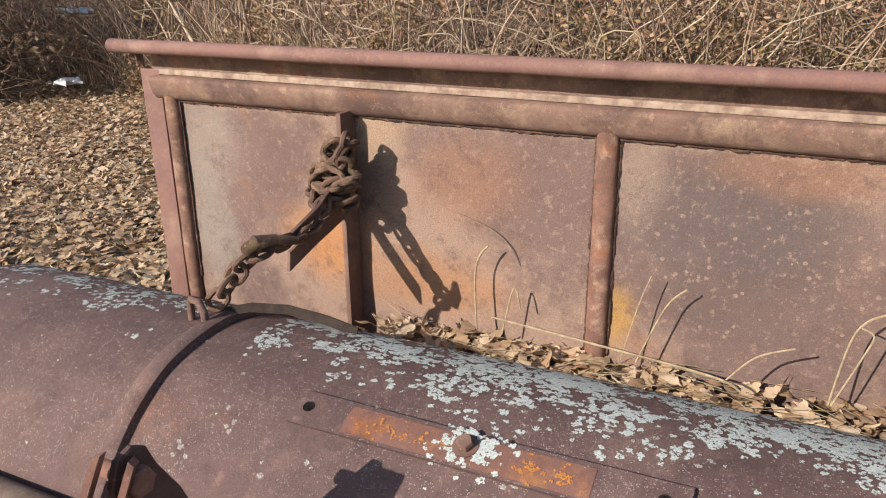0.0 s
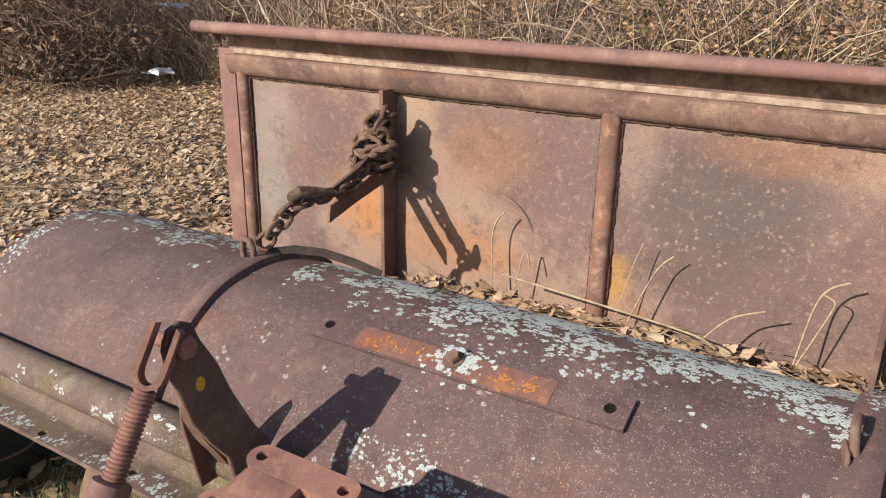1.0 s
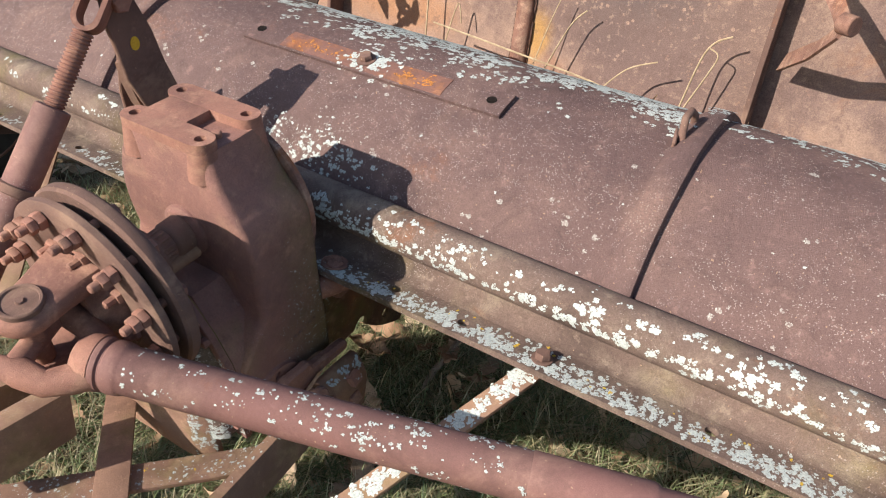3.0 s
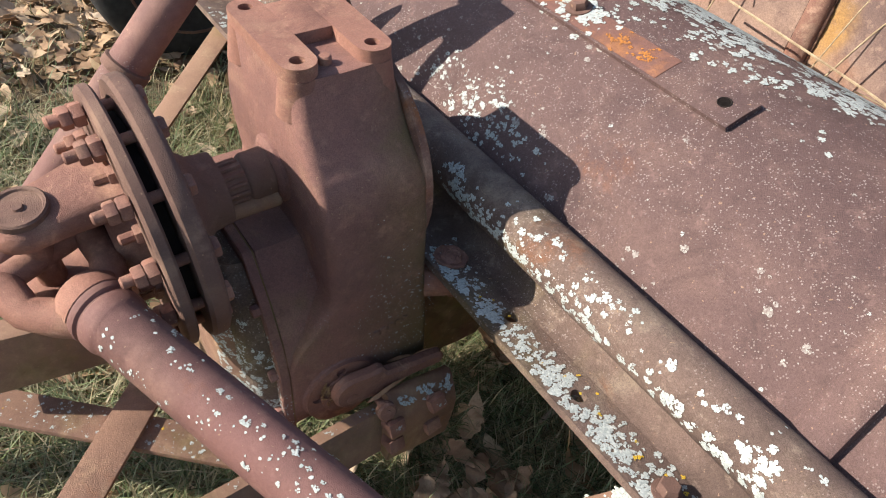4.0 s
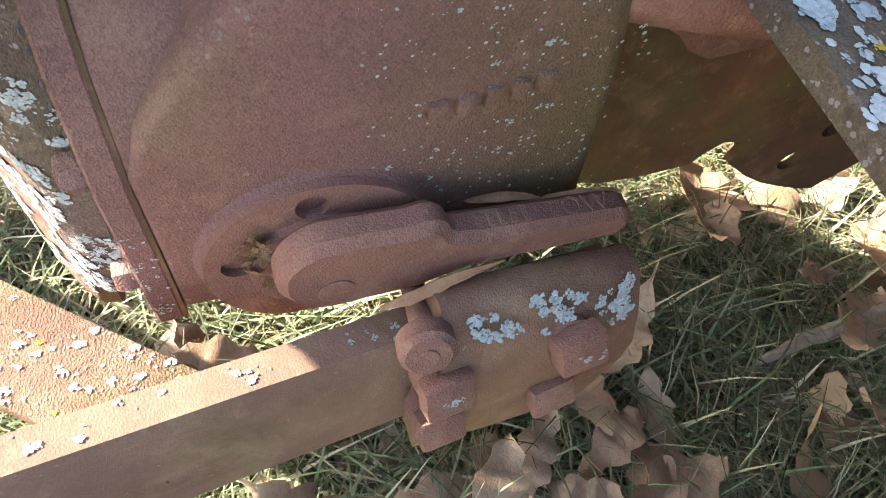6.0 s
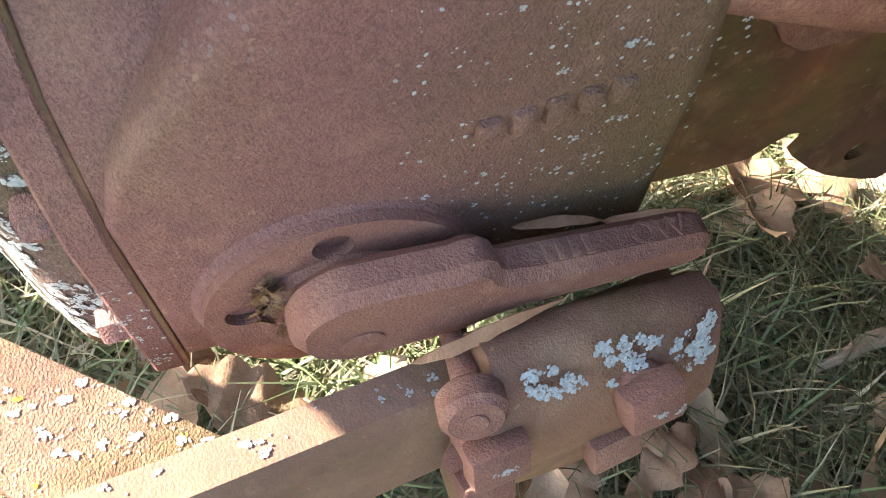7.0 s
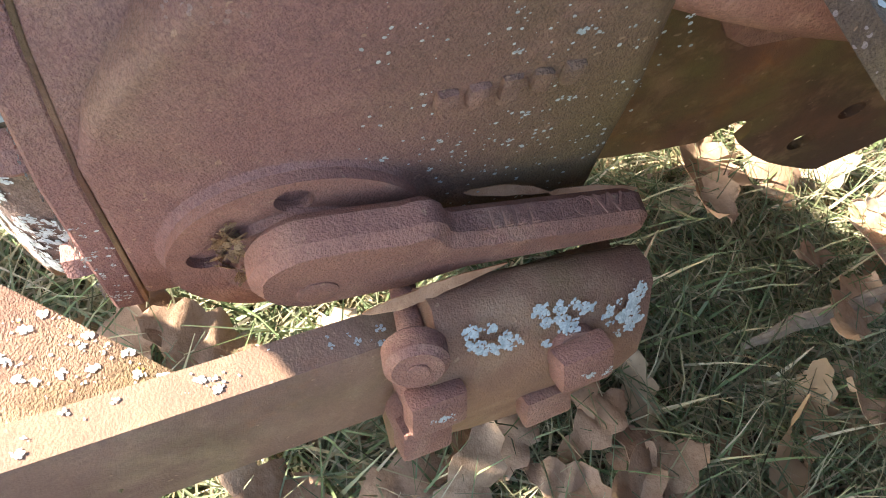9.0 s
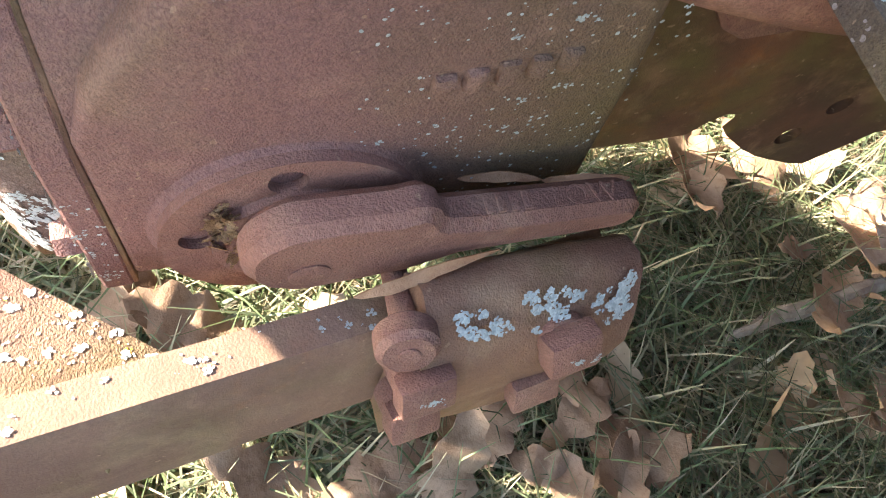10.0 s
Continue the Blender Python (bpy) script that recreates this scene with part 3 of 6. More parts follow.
mt = G @ Matrix.Translation((0, 0, 0.1295))
tp = part("mounting_pad", join("t", [holed(top_bar(0.016), [(-0.078, 0.016, 0.0085), (0.056, 0.016, 0.0085)], 0.016, mt),
    holed(top_bar(0.104), [(-0.078, 0.104, 0.0085), (0.056, 0.104, 0.0085)], 0.016, mt),
    box(-0.077, 0.004, 0.032, 0.090, 0.1275, 0.1452, 0.002, G)]), RED, gear_case, "red-brown machined mounting pad with four holes")
for x, y in ((-0.078, 0.016), (0.056, 0.016), (-0.078, 0.104), (0.056, 0.104)):
    part("boss", turned([(0.027, -0.045), (0.0225, -0.01), (0.0215, 0.0)], G @ Matrix.Translation((x, y, 0.1300))), RED, gear_case)
part("plug", rod(G @ Vector((0.050, 0.050, 0.105)), G @ Vector((0.050, 0.050, 0.140)), 0.0075, 12), RED, gear_case)

# input boss and shaft
axis = Vector((0, -math.cos(radians(13)), -math.sin(radians(13))))
S0 = Vector((-0.307, 0.39, 0.584))


def along(d, r=0.0, a=0.0):
    """A point on the input shaft's line, d forward of the case, r off it at angle a."""
    e1 = Vector((1, 0, 0))
    e2 = axis.cross(e1) * -1
    return S0 + axis * d + e1 * r * math.cos(a) + e2 * r * math.sin(a)


am = frame_to(S0, axis)
part("shaft_boss", turned([(0.046, -0.02), (0.042, 0.004), (0.036, 0.008), (0.034, 0.009)], am), CAST, gear_case)
part("input_shaft", turned([(0.030, -0.01), (0.030, 0.034), (0.028, 0.038), (0.0245, 0.040), (0.0245, 0.12)], am, 24), CLUTCH, gear_case, "dark splined input shaft")
for i in range(14):
    a = 2 * math.pi * i / 14
    part("spline", rod(along(0.041, 0.0245, a), along(0.075, 0.0245, a), 0.003, 6), CLUTCH, gear_case)

# sloping front leg of the case with its covers
def leg(z, x0, x1, y0, y1, r=0.018):
    return [G @ p for p in rounded(x0, x1, y0, y1, (0.002, 0.002, r, r), z)]


part("lower_housing", loft([leg(-0.30, -0.172, 0.1380, -0.056, 0.05, 0.008), leg(-0.24, -0.170, 0.1378, -0.0585, 0.05, 0.010),
    leg(-0.19, -0.168, 0.1252, -0.0587, 0.05, 0.012), leg(-0.15, -0.165, 0.102, -0.0587, 0.05), leg(-0.098, -0.15, 0.070, -0.0587, 0.05), leg(-0.086, -0.14, 0.060, -0.0575, 0.05)]), CAST, gear_case, "brown cast sloping housing")
gm = G @ Matrix(((1, 0, 0, 0), (0, 0, 1, 0), (0, 1, 0, 0), (0, 0, 0, 1)))


def cover_outline(k):
    return [(-0.172 - k, -0.345), (0.139 + k, -0.345), (0.1385 + k, -0.24), (0.126 + k, -0.19), (0.100 + k, -0.14), (0.070 + k, -0.100), (0.056, -0.086 + k), (-0.14, -0.086 + k), (-0.160 - k, -0.105)]


part("gasket", slab(cover_outline(-0.0010), 0.0022, gm @ Matrix.Translation((0, 0, -0.0604)), 0.0004), DEEP, gear_case, "thin dark gasket")
part("cover_flange", slab(cover_outline(-0.0004), 0.013, gm @ Matrix.Translation((0, 0, -0.0727)), 0.0014), CAST, gear_case, "cast cover flange")
def edge_x(z):
    """How far the cover flange reaches to the side at height z."""
    steps = ((-0.40, 0.139), (-0.345, 0.139), (-0.24, 0.1385), (-0.19, 0.126), (-0.14, 0.100), (-0.100, 0.070), (-0.05, 0.04))
    for (z0, a), (z1, b_) in zip(steps, steps[1:]):
        if z0 <= z <= z1:
            return a + (b_ - a) * (z - z0) / (z1 - z0)
    return 0.04


def cover_face(k, foot, r):
    """Outline of a raised cover: inset k from the flange, its lower corners rounded with radius r."""
    x = 0.139 - k
    low = [(x - r + r * math.sin(a), foot + r - r * math.cos(a)) for a in [math.pi / 2 * i / 6 for i in range(7)]]
    side = [(edge_x(z) - k, z) for z in (-0.29, -0.24, -0.215, -0.19, -0.165, -0.14, -0.118, -0.100)]
    return [(-0.155, foot)] + low + side + [(0.056 - k, -0.088 - k), (-0.14, -0.088 - k), (-0.155, -0.110)]


# each: lowest point, corner radius, and the profile as (inset, how far forward)
COVERS = ((-0.345, 0.022, ((0.014, -0.072), (0.0155, -0.080), (0.019, -0.090), (0.024, -0.0965), (0.031, -0.1015), (0.041, -0.1065))),
    (-0.390, 0.014, ((0.0375, -0.095), (0.039, -0.1045), (0.043, -0.1085), (0.050, -0.1135), (0.057, -0.1180), (0.064, -0.1215), (0.072, -0.1240), (0.085, -0.1255))))
for (foot, rc, profile), nm, mt_, lb in zip(COVERS, ("cover", "cover_lip"), (CHANNEL, BRACE), ("dark lichen-crusted cover", "pale tan lichened lip of the cover")):
    part(nm, noisy(loft([[gm @ Vector((x, z, y)) for x, z in cover_face(k, foot, rc)] for k, y in profile]), 0.0007, 40), mt_, gear_case, lb)
for x, z in ((0.129, -0.31), (0.127, -0.235), (0.094, -0.147), (-0.165, -0.2), (-0.165, -0.3)):
    part("cover_bolt", hexhead(G @ Vector((x, -0.0728, z)), axis, 0.0085, 0.01), CAST, gear_case)
part("stop_pin", rod((-0.291, 0.305, 0.539), (-0.289, 0.390, 0.556), 0.0125, 18), BEAM, gear_case, "pale olive round pin under the shaft")
# rim ring at the back and lug by the channel
part("rear_flange", turned([(0.138, -0.008), (0.1435, -0.006), (0.1435, 0.004), (0.138, 0.007)], G @ Matrix.Translation((-0.010, 0.138, -0.035)) @ Matrix.Rotation(radians(90), 4, "X"), 40), RIB, gear_case, "rim with rust-coloured edge")
part("lug", sweep([(-0.235, 0.515, 0.430), (-0.212, 0.548, 0.436), (-0.190, 0.578, 0.443), (-0.176, 0.602, 0.447), (-0.170, 0.625, 0.449)], [0.022, 0.025, 0.023, 0.021, 0.020], 16), RED, gear_case)
# dirt on the foot and raised casting marks in the side
fm = G @ Matrix(((0, 0, 1, 0.1405), (1, 0, 0, 0), (0, 1, 0, 0), (0, 0, 0, 1)))
for i in range(5):
    part("casting_mark", noisy(box(0.057 + i * 0.0112, 0.0650 + i * 0.0112, -0.227 + i * 0.0016, -0.216 + i * 0.0016, -0.003, 0.0036, 0.0020, fm), 0.0014, 240, i), CAST, gear_case)

# pivot boss, selector lever and pin
BOSS = Matrix(((0, 0, 1, -0.184), (1, 0, 0, 0.446), (0, 1, 0, 0.304), (0, 0, 0, 1)))
bo = [(x, y) for x, y in circle(0, 0, 0.0575, 40) if y > -0.053]
part("pivot_boss", slab(bo, 0.012, BOSS, 0.005), CAST, gear_case, "raised round boss")
bo = [(x, y) for x, y in circle(0, 0, 0.053, 40) if y > -0.0505]
part("pivot_flange", holed(bo, [(-0.038, 0.0, 0.0075), (-0.008, 0.0395, 0.0075)], 0.006, BOSS @ Matrix.Translation((0, 0, 0.0105))), RED, gear_case)
part("pivot_hub", turned([(0.034, 0.015), (0.033, 0.0205), (0.026, 0.022)], BOSS), RED, gear_case)
LEV = Matrix(((0, 0, 1, -0.163), (0.9987, -0.05, 0, 0.447), (0.05, 0.9987, 0, 0.3205), (0, 0, 0, 1)))
grip = [(0.040, -0.0225), (0.062, -0.0125), (0.134, -0.0075)] + circle(0.134, 0.003, 0.0105, 7, -1.2, 1.2, True) + [(0.136, 0.0135), (0.066, 0.0150), (0.053, 0.0158), (0.049, 0.0185), (0.046, 0.0245), (0.041, 0.0282), (0.035, 0.0284), (0.030, 0.0262), (0.008, 0.0262)]
lever = part("selector_lever", noisy(slab(circle(0, 0, 0.027, 12, math.pi * 0.62, 1.5 * math.pi, True) + grip, 0.0185, LEV, 0.0045), 0.0006, 120), RED, gear_case, "red-brown cast selector lever lettered LOW")
part("lever_pin", turned([(0.0085, 0.0), (0.0085, 0.0192), (0.007, 0.0198)], LEV @ Matrix.Translation((-0.001, -0.009, 0))), RED, lever)
txt = bpy.data.curves.new("lettering", "FONT")
txt.body, txt.size, txt.extrude = "LOW", 0.0135, 0.0008
t_ob = new("lettering_source", txt)
dg = bpy.context.evaluated_depsgraph_get()
me = bpy.data.meshes.new_from_object(t_ob.evaluated_get(dg))
bpy.data.objects.remove(t_ob)
me.materials.append(RED)
letters = new("lettering", me)
letters.parent = lever
letters.matrix_basis = LEV @ Matrix(((1, 0, 0, 0.099), (0, 0, 1, 0.0136), (0, -1, 0, 0.0135), (0, 0, 0, 1)))
for i in range(5):
    part("raised_mark", noisy(box(0.062 + i * 0.0058, 0.0658 + i * 0.0058, 0.0130, 0.0156, 0.005, 0.0135, 0.0008, LEV), 0.0006, 300, i), RED, lever)

# ---- drawbar frame: side beam, clamp block, braces ----
def beam_x(y):
    return -0.123 - 0.15 * (y - 0.40)


def side_beam(y0, y1, shift, flip=1):
    """An angle-iron beam running forward and slightly outward: narrow top leg and tall side leg."""
    rings = []
    for y in (y0, y1):
        x = shift + flip * beam_x(y)
        rings.append([Vector((x + flip * a, y, z)) for a, z in ((-0.008, 0.288), (0.0085, 0.288), (0.0100, 0.2862), (0.0215, 0.214), (0.0145, 0.214), (0.0035, 0.281), (-0.008, 0.281))])
    if flip < 0:
        rings = [list(reversed(r)) for r in rings]
    return loft(rings)


frame_part = part("drawbar", side_beam(-0.40, 0.60, 0.0), BEAM, tiller, "brown angle-iron drawbar beam")
sec = [(-0.1435, 0.212), (-0.1435, 0.304), (-0.138, 0.3125), (-0.128, 0.3160), (-0.120, 0.3135), (-0.106, 0.297), (-0.098, 0.281), (-0.096, 0.262), (-0.098, 0.212)]
blk = part("clamp_block", noisy(loft([[Vector((x - 0.006 * t, y, z + 0.004 * t)) for x, z in sec] for y, t in ((0.488, 0), (0.492, 0), (0.51, 0.15), (0.53, 0.3), (0.56, 0.6), (0.588, 0.8), (0.593, 0.9))]), 0.0016, 60), BLOCK, tiller, "lichened iron clamp block")


def square_bolt(p, s, h, tilt):
    """A worn square bolt head on a short round neck."""
    m = frame_to(p, (1, 0.05, 0.45)) @ Matrix.Rotation(tilt, 4, "Z")
    return join("b", [noisy(box(-s, s, -s * 0.82, s * 0.82, 0, h, 0.0035, m), 0.001, 120), turned([(s * 0.95, -0.012), (s * 0.95, 0.001)], m, 16)])


for y, z, x, s, t in ((0.490, 0.282, -0.1035, 0.0128, 0.15), (0.555, 0.2965, -0.106, 0.0130, 0.25), (0.494, 0.246, -0.101, 0.0125, 0.1), (0.553, 0.2545, -0.102, 0.0122, 0.2)):
    part("bolt", square_bolt((x, y, z), s, 0.013, t), RED, blk, "square-headed rusty bolt")
lp = part("latch_pin", join("p", [rod((-0.160, 0.489, 0.290), (-0.118, 0.4815, 0.304), 0.0058), rod((-0.120, 0.4815, 0.3035), (-0.1065, 0.479, 0.308), 0.0135, 24, 0.003)]), RED, tiller, "spring latch pin with a round collar")
part("pin_end", rod((-0.1072, 0.4792, 0.3078), (-0.1055, 0.4788, 0.3084), 0.0048, 12, 0.0005), RED, lp)


def flat_bar(a, b, w, t, up=(0, 0, 1), bev=0.002):
    """A flat bar from a to b, w wide across and t thick towards up."""
    a, b = Vector(a), Vector(b)
    d = (b - a).normalized()
    side = d.cross(Vector(up)).normalized()
    n = side.cross(d)
    m = Matrix((d, side, n)).transposed().to_4x4()
    m.translation = a
    return box(0, (b - a).length, -w / 2, w / 2, -t, 0, bev, m)


brace_r = part("brace", flat_bar((-0.120, 0.383, 0.240), (-0.62, -0.24, 0.240), 0.054, 0.008), BRACE, tiller, "flat tan brace bar flecked with lichen")
part("brace", flat_bar((-0.42, 0.322, 0.250), (-0.02, -0.035, 0.250), 0.05, 0.008), BRACE, tiller, "flat brown brace bar")
strut_r = part("brace", flat_bar((0.215, 0.615, 0.471), (0.02, 0.20, 0.268), 0.040, 0.007), BEAM, tiller, "lichen-spotted flat strut")
part("brace", flat_bar((-1.04, 0.66, 0.471), (-0.74, 0.28, 0.235), 0.042, 0.007), BEAM, tiller, "lichen-spotted flat strut")
part("drawbar", side_beam(-0.40, 0.60, -0.63, -1), BEAM, tiller, "brown angle-iron drawbar beam")
part("tongue", noisy(box(-0.400, -0.362, 0.052, 0.200, 0.270, 0.362, 0.006), 0.0012, 20), BEAM, tiller, "brown box-section drawbar tongue")

# rotor guard sheet under the hood
gs = Matrix(((0, 0, 1, -0.275), (1, 0, 0, 0), (0, 1, 0, 0), (0, 0, 0, 1)))
part("guard_sheet", holed([(0.56, 0.26), (0.640, 0.20), (0.693, 0.187), (0.734, 0.191), (0.770, 0.198), (0.779, 0.212), (0.790, 0.222), (0.806, 0.220), (0.814, 0.206), (0.812, 0.193), (0.845, 0.171), (0.870, 0.158), (0.892, 0.150), (0.925, 0.140), (0.943, 0.137), (0.952, 0.147), (0.963, 0.158), (0.985, 0.182), (1.05, 0.20), (1.15, 0.24), (1.15, 0.46), (0.56, 0.46)],
    [(0.882, 0.186, 0.0115), (0.899, 0.225, 0.0105)], 0.008, gs), DEEP, tiller, "rusted guard sheet with torn edge and bolt holes")
part("inner_sheet", slab([(0.56, 0.29), (0.70, 0.21), (0.76, 0.205), (0.80, 0.200), (0.84, 0.185), (0.87, 0.166), (0.92, 0.158), (0.95, 0.165), (1.0, 0.21), (1.15, 0.27), (1.15, 0.45), (0.56, 0.45)], 0.006, gs @ Matrix.Translation((0, 0, -0.030))), DEEP, tiller, "rusted inner sheet behind the guard")
part("hanger", noisy(slab([(0.600, 0.4715), (0.597, 0.412), (0.604, 0.401), (0.613, 0.396), (0.622, 0.387), (0.636, 0.381), (0.657, 0.386), (0.690, 0.394), (0.700, 0.4715)], 0.010, gs @ Matrix.Translation((0, 0, 0.066)), 0.002), 0.0006, 60), RED, tiller, "purple-red hanger plate under the channel")
part("rotor_shaft", rod((X0 + 0.02, CY, 0.36), (X1 - 0.02, CY, 0.36), 0.04, 16), DEEP, tiller)

# lifting arm with strap eye on the hood, lit clevis and jack screw
arm = part("lift_arm", join("a", [
    slab([(0.60, 0.54), (0.69, 0.54), (0.668, 0.61), (0.640, 0.655), (0.603, 0.73), (0.580, 0.79), (0.552, 0.84), (0.541, 0.870), (0.522, 0.881), (0.499, 0.875), (0.487, 0.847), (0.492, 0.81), (0.505, 0.77), (0.523, 0.71), (0.556, 0.655), (0.585, 0.615)], 0.010, Matrix(((0, 0, 1, -0.600), (1, 0, 0, 0), (0, 1, 0, 0), (0, 0, 0, 1)))),
    slab([(0.585, 0.53), (0.66, 0.53), (0.645, 0.60), (0.605, 0.69), (0.580, 0.735), (0.562, 0.735), (0.560, 0.66)], 0.007, Matrix(((0, 0, 1, -0.672), (1, 0, 0, 0), (0, 1, 0, 0), (0, 0, 0, 1)))),
    strap([(-0.603, 0.520, 0.740), (-0.618, 0.538, 0.700), (-0.628, 0.562, 0.655), (-0.632, 0.590, 0.612), (-0.634, 0.615, 0.570)], 0.020, 0.006, (1, 0.1, 0.1))]), CLUTCH, tiller, "dark iron lifting arm")
part("clevis_bolt", join("b", [rod((-0.64, 0.511, 0.848), (-0.570, 0.511, 0.848), 0.011), hexhead((-0.579, 0.511, 0.848), (1, 0, 0), 0.0185, 0.013)]), RED, arm)
part("paint_spot", slab(circle(0, 0, 0.011, 14), 0.0008, Matrix(((0, 0, 1, -0.5899), (0.8, 0.3, 0, 0.543), (-0.5, 1.0, 0, 0.771), (0, 0, 0, 1))), 0.0003), LICHEN_YELLOW, arm, "yellow paint spot")

jack = thing("adjusting_screw", "rusted threaded jack screw in a pipe sleeve with a clevis", "screw jack", (-0.6, 0.35, 0.6))
ja, jb = Vector((-0.589, 0.450, 0.806)), Vector((-0.590, 0.382, 0.698))
jd = (jb - ja).normalized()
U = [Vector((-0.022, 0.088)), Vector((-0.022, 0.03))] + [Vector((0.022 * math.cos(a), 0.022 + 0.022 * math.sin(a))) for a in [math.pi + math.pi * i / 10 for i in range(11)]] + [Vector((0.022, 0.03)), Vector((0.022, 0.088))]
side = Vector((0.80, 0.54, -0.27))
side = (side - jd * side.dot(jd)).normalized()
deep = side.cross(jd).normalized()
outer = [ja + side * u.x - jd * u.y for u in U]
inner = [ja + side * u.x * 0.66 - jd * (0.007 + u.y * 0.97) for u in U]
rings = [[o - deep * 0.021, o + deep * 0.021, i + deep * 0.021, i - deep * 0.021] for o, i in zip(outer, inner)]
part("clevis", loft(rings), RED, jack, "U-shaped forged clevis", 30)
screw_profile = []
n_th = 22
for i in range(n_th):
    h = 0.14 * i / n_th
    screw_profile += [(0.0135, h), (0.0165, h + 0.0022), (0.0165, h + 0.0036), (0.0135, h + 0.0056)]
part("threaded_rod", turned(screw_profile, frame_to(ja, jd), 18), RED, jack, "rust-red coarse thread", 25)
part("sleeve", turned([(0.019, 0), (0.027, 0.002), (0.028, 0.006), (0.028, 0.075), (0.0285, 0.60)], frame_to(jb, jd + Vector((-0.02, -0.02, 0.0))), 24), SHAFT, jack, "long rusty pipe sleeve")
part("sleeve_collar", turned([(0.029, 0.135), (0.033, 0.137), (0.033, 0.150), (0.029, 0.152)], frame_to(jb, jd + Vector((-0.02, -0.02, 0.0))), 24), CLUTCH, jack)

# ---- wheel at the hood's end ----
wm = Matrix(((0, 0, 1, -1.86), (1, 0, 0, 0.80), (0, 1, 0, 0.285), (0, 0, 0, 1)))
wheel = part("wheel", turned([(0.10, 0.03), (0.20, 0.0), (0.245, 0.004), (0.272, 0.02), (0.282, 0.045), (0.284, 0.08), (0.282, 0.115), (0.272, 0.14), (0.245, 0.156), (0.20, 0.16), (0.10, 0.13)], wm, 48), RUBBER, tiller, "black rubber tyre on a transport wheel")
part("rim", turned([(0.03, 0.03), (0.18, 0.02), (0.19, 0.0), (0.20, 0.002), (0.20, 0.158), (0.19, 0.16), (0.18, 0.14), (0.03, 0.13)], wm, 32), CLUTCH, wheel)
part("axle", rod((-1.80, 0.80, 0.285), (X0 + 0.03, 0.86, 0.40), 0.025), CLUTCH, tiller)

# ---- clutch discs, bolts, universal joint and drive tube ----
driveline = thing("drive_shaft", "rusted drive shaft with bolted slip clutch and universal joint", "drive shaft", (-0.3, 0.2, 0.5))
hub = part("clutch_hub", turned([(0.026, 0.066), (0.043, 0.068), (0.046, 0.092), (0.056, 0.104), (0.080, 0.116), (0.112, 0.124)], am, 32), CLUTCH, driveline, "dark cast hub")
part("rear_disc", turned([(0.02, 0.121), (0.148, 0.121), (0.153, 0.124), (0.155, 0.128), (0.155, 0.140), (0.151, 0.144), (0.02, 0.144)], am, 56), CLUTCH, driveline, "pitted rusty clutch disc")
part("front_disc", turned([(0.095, 0.158), (0.149, 0.158), (0.153, 0.161), (0.153, 0.170), (0.149, 0.173), (0.095, 0.173), (0.090, 0.169), (0.090, 0.162), (0.095, 0.158)], am, 56, None, False), CLUTCH, driveline, "outer clutch ring")
# plate coloured near-black to give the shade between the two discs
part("friction_plate_gap_shade", turned([(0.05, 0.145), (0.118, 0.1455), (0.118, 0.157), (0.05, 0.1575)], am, 40), HOLE, driveline)
part("inner_disc", turned([(0.02, 0.158), (0.105, 0.159), (0.105, 0.166), (0.06, 0.168), (0.02, 0.168)], am, 40), CHANNEL, driveline, "pale lichened inner plate")
for i in range(12):
    a = radians(15 + 30 * i)
    bo_ = join("b", [rod(along(0.112, 0.129, a), along(0.212, 0.129, a), 0.0065, 10), hexhead(along(0.122, 0.129, a), -axis, 0.012, 0.010, 6, i), hexhead(along(0.175, 0.129, a), axis, 0.0135, 0.012, 6, i * 0.7), hexhead(along(0.188, 0.129, a), axis, 0.0125, 0.011, 6, i * 1.3)])
    part("clutch_bolt", bo_, RED, driveline, "rusty bolt with double nut")
for i in range(8):
    a = radians(16 + 45 * i)
    part("inner_bolt", join("b", [rod(along(0.16, 0.085, a), along(0.196, 0.085, a), 0.006, 8), hexhead(along(0.168, 0.085, a), axis, 0.0115, 0.012, 6, i)]), RED, driveline)
TUBE0, TUBE_D = Vector((-0.210, 0.158, 0.521)), Vector((0.93, 0.352, -0.042)).normalized()
UJ = TUBE0 - TUBE_D * 0.085 + Vector((0, 0, 0.012))
# yokes: one on the clutch, one on the tube, crossed by the spider
crossn = TUBE_D.cross(axis).normalized()
if crossn.z < 0:
    crossn = -crossn
back = (along(0.17) - UJ)
back = (back - crossn * back.dot(crossn))
reach = back.length
back.normalize()
ears = []
for s in (-1, 1):
    wide = back.cross(crossn * s)
    em = Matrix((back, wide, crossn * s)).transposed().to_4x4()
    em.translation = UJ + crossn * s * 0.036
    outline = circle(0, 0, 0.036, 15, math.pi * 0.55, math.pi * 1.45, True) + [(0.03, -0.038), (reach, -0.047), (reach, 0.047), (0.03, 0.038)]
    ears.append(slab(outline, 0.032, em, 0.009))
yoke = part("flange_yoke", join("y", [turned([(0.078, 0.166), (0.074, 0.176), (0.060, 0.186), (0.052, 0.20)], am, 28)] + ears), RED, driveline, "forged red-brown yoke with thick ears", 50)
oth = crossn.cross(TUBE_D).normalized()
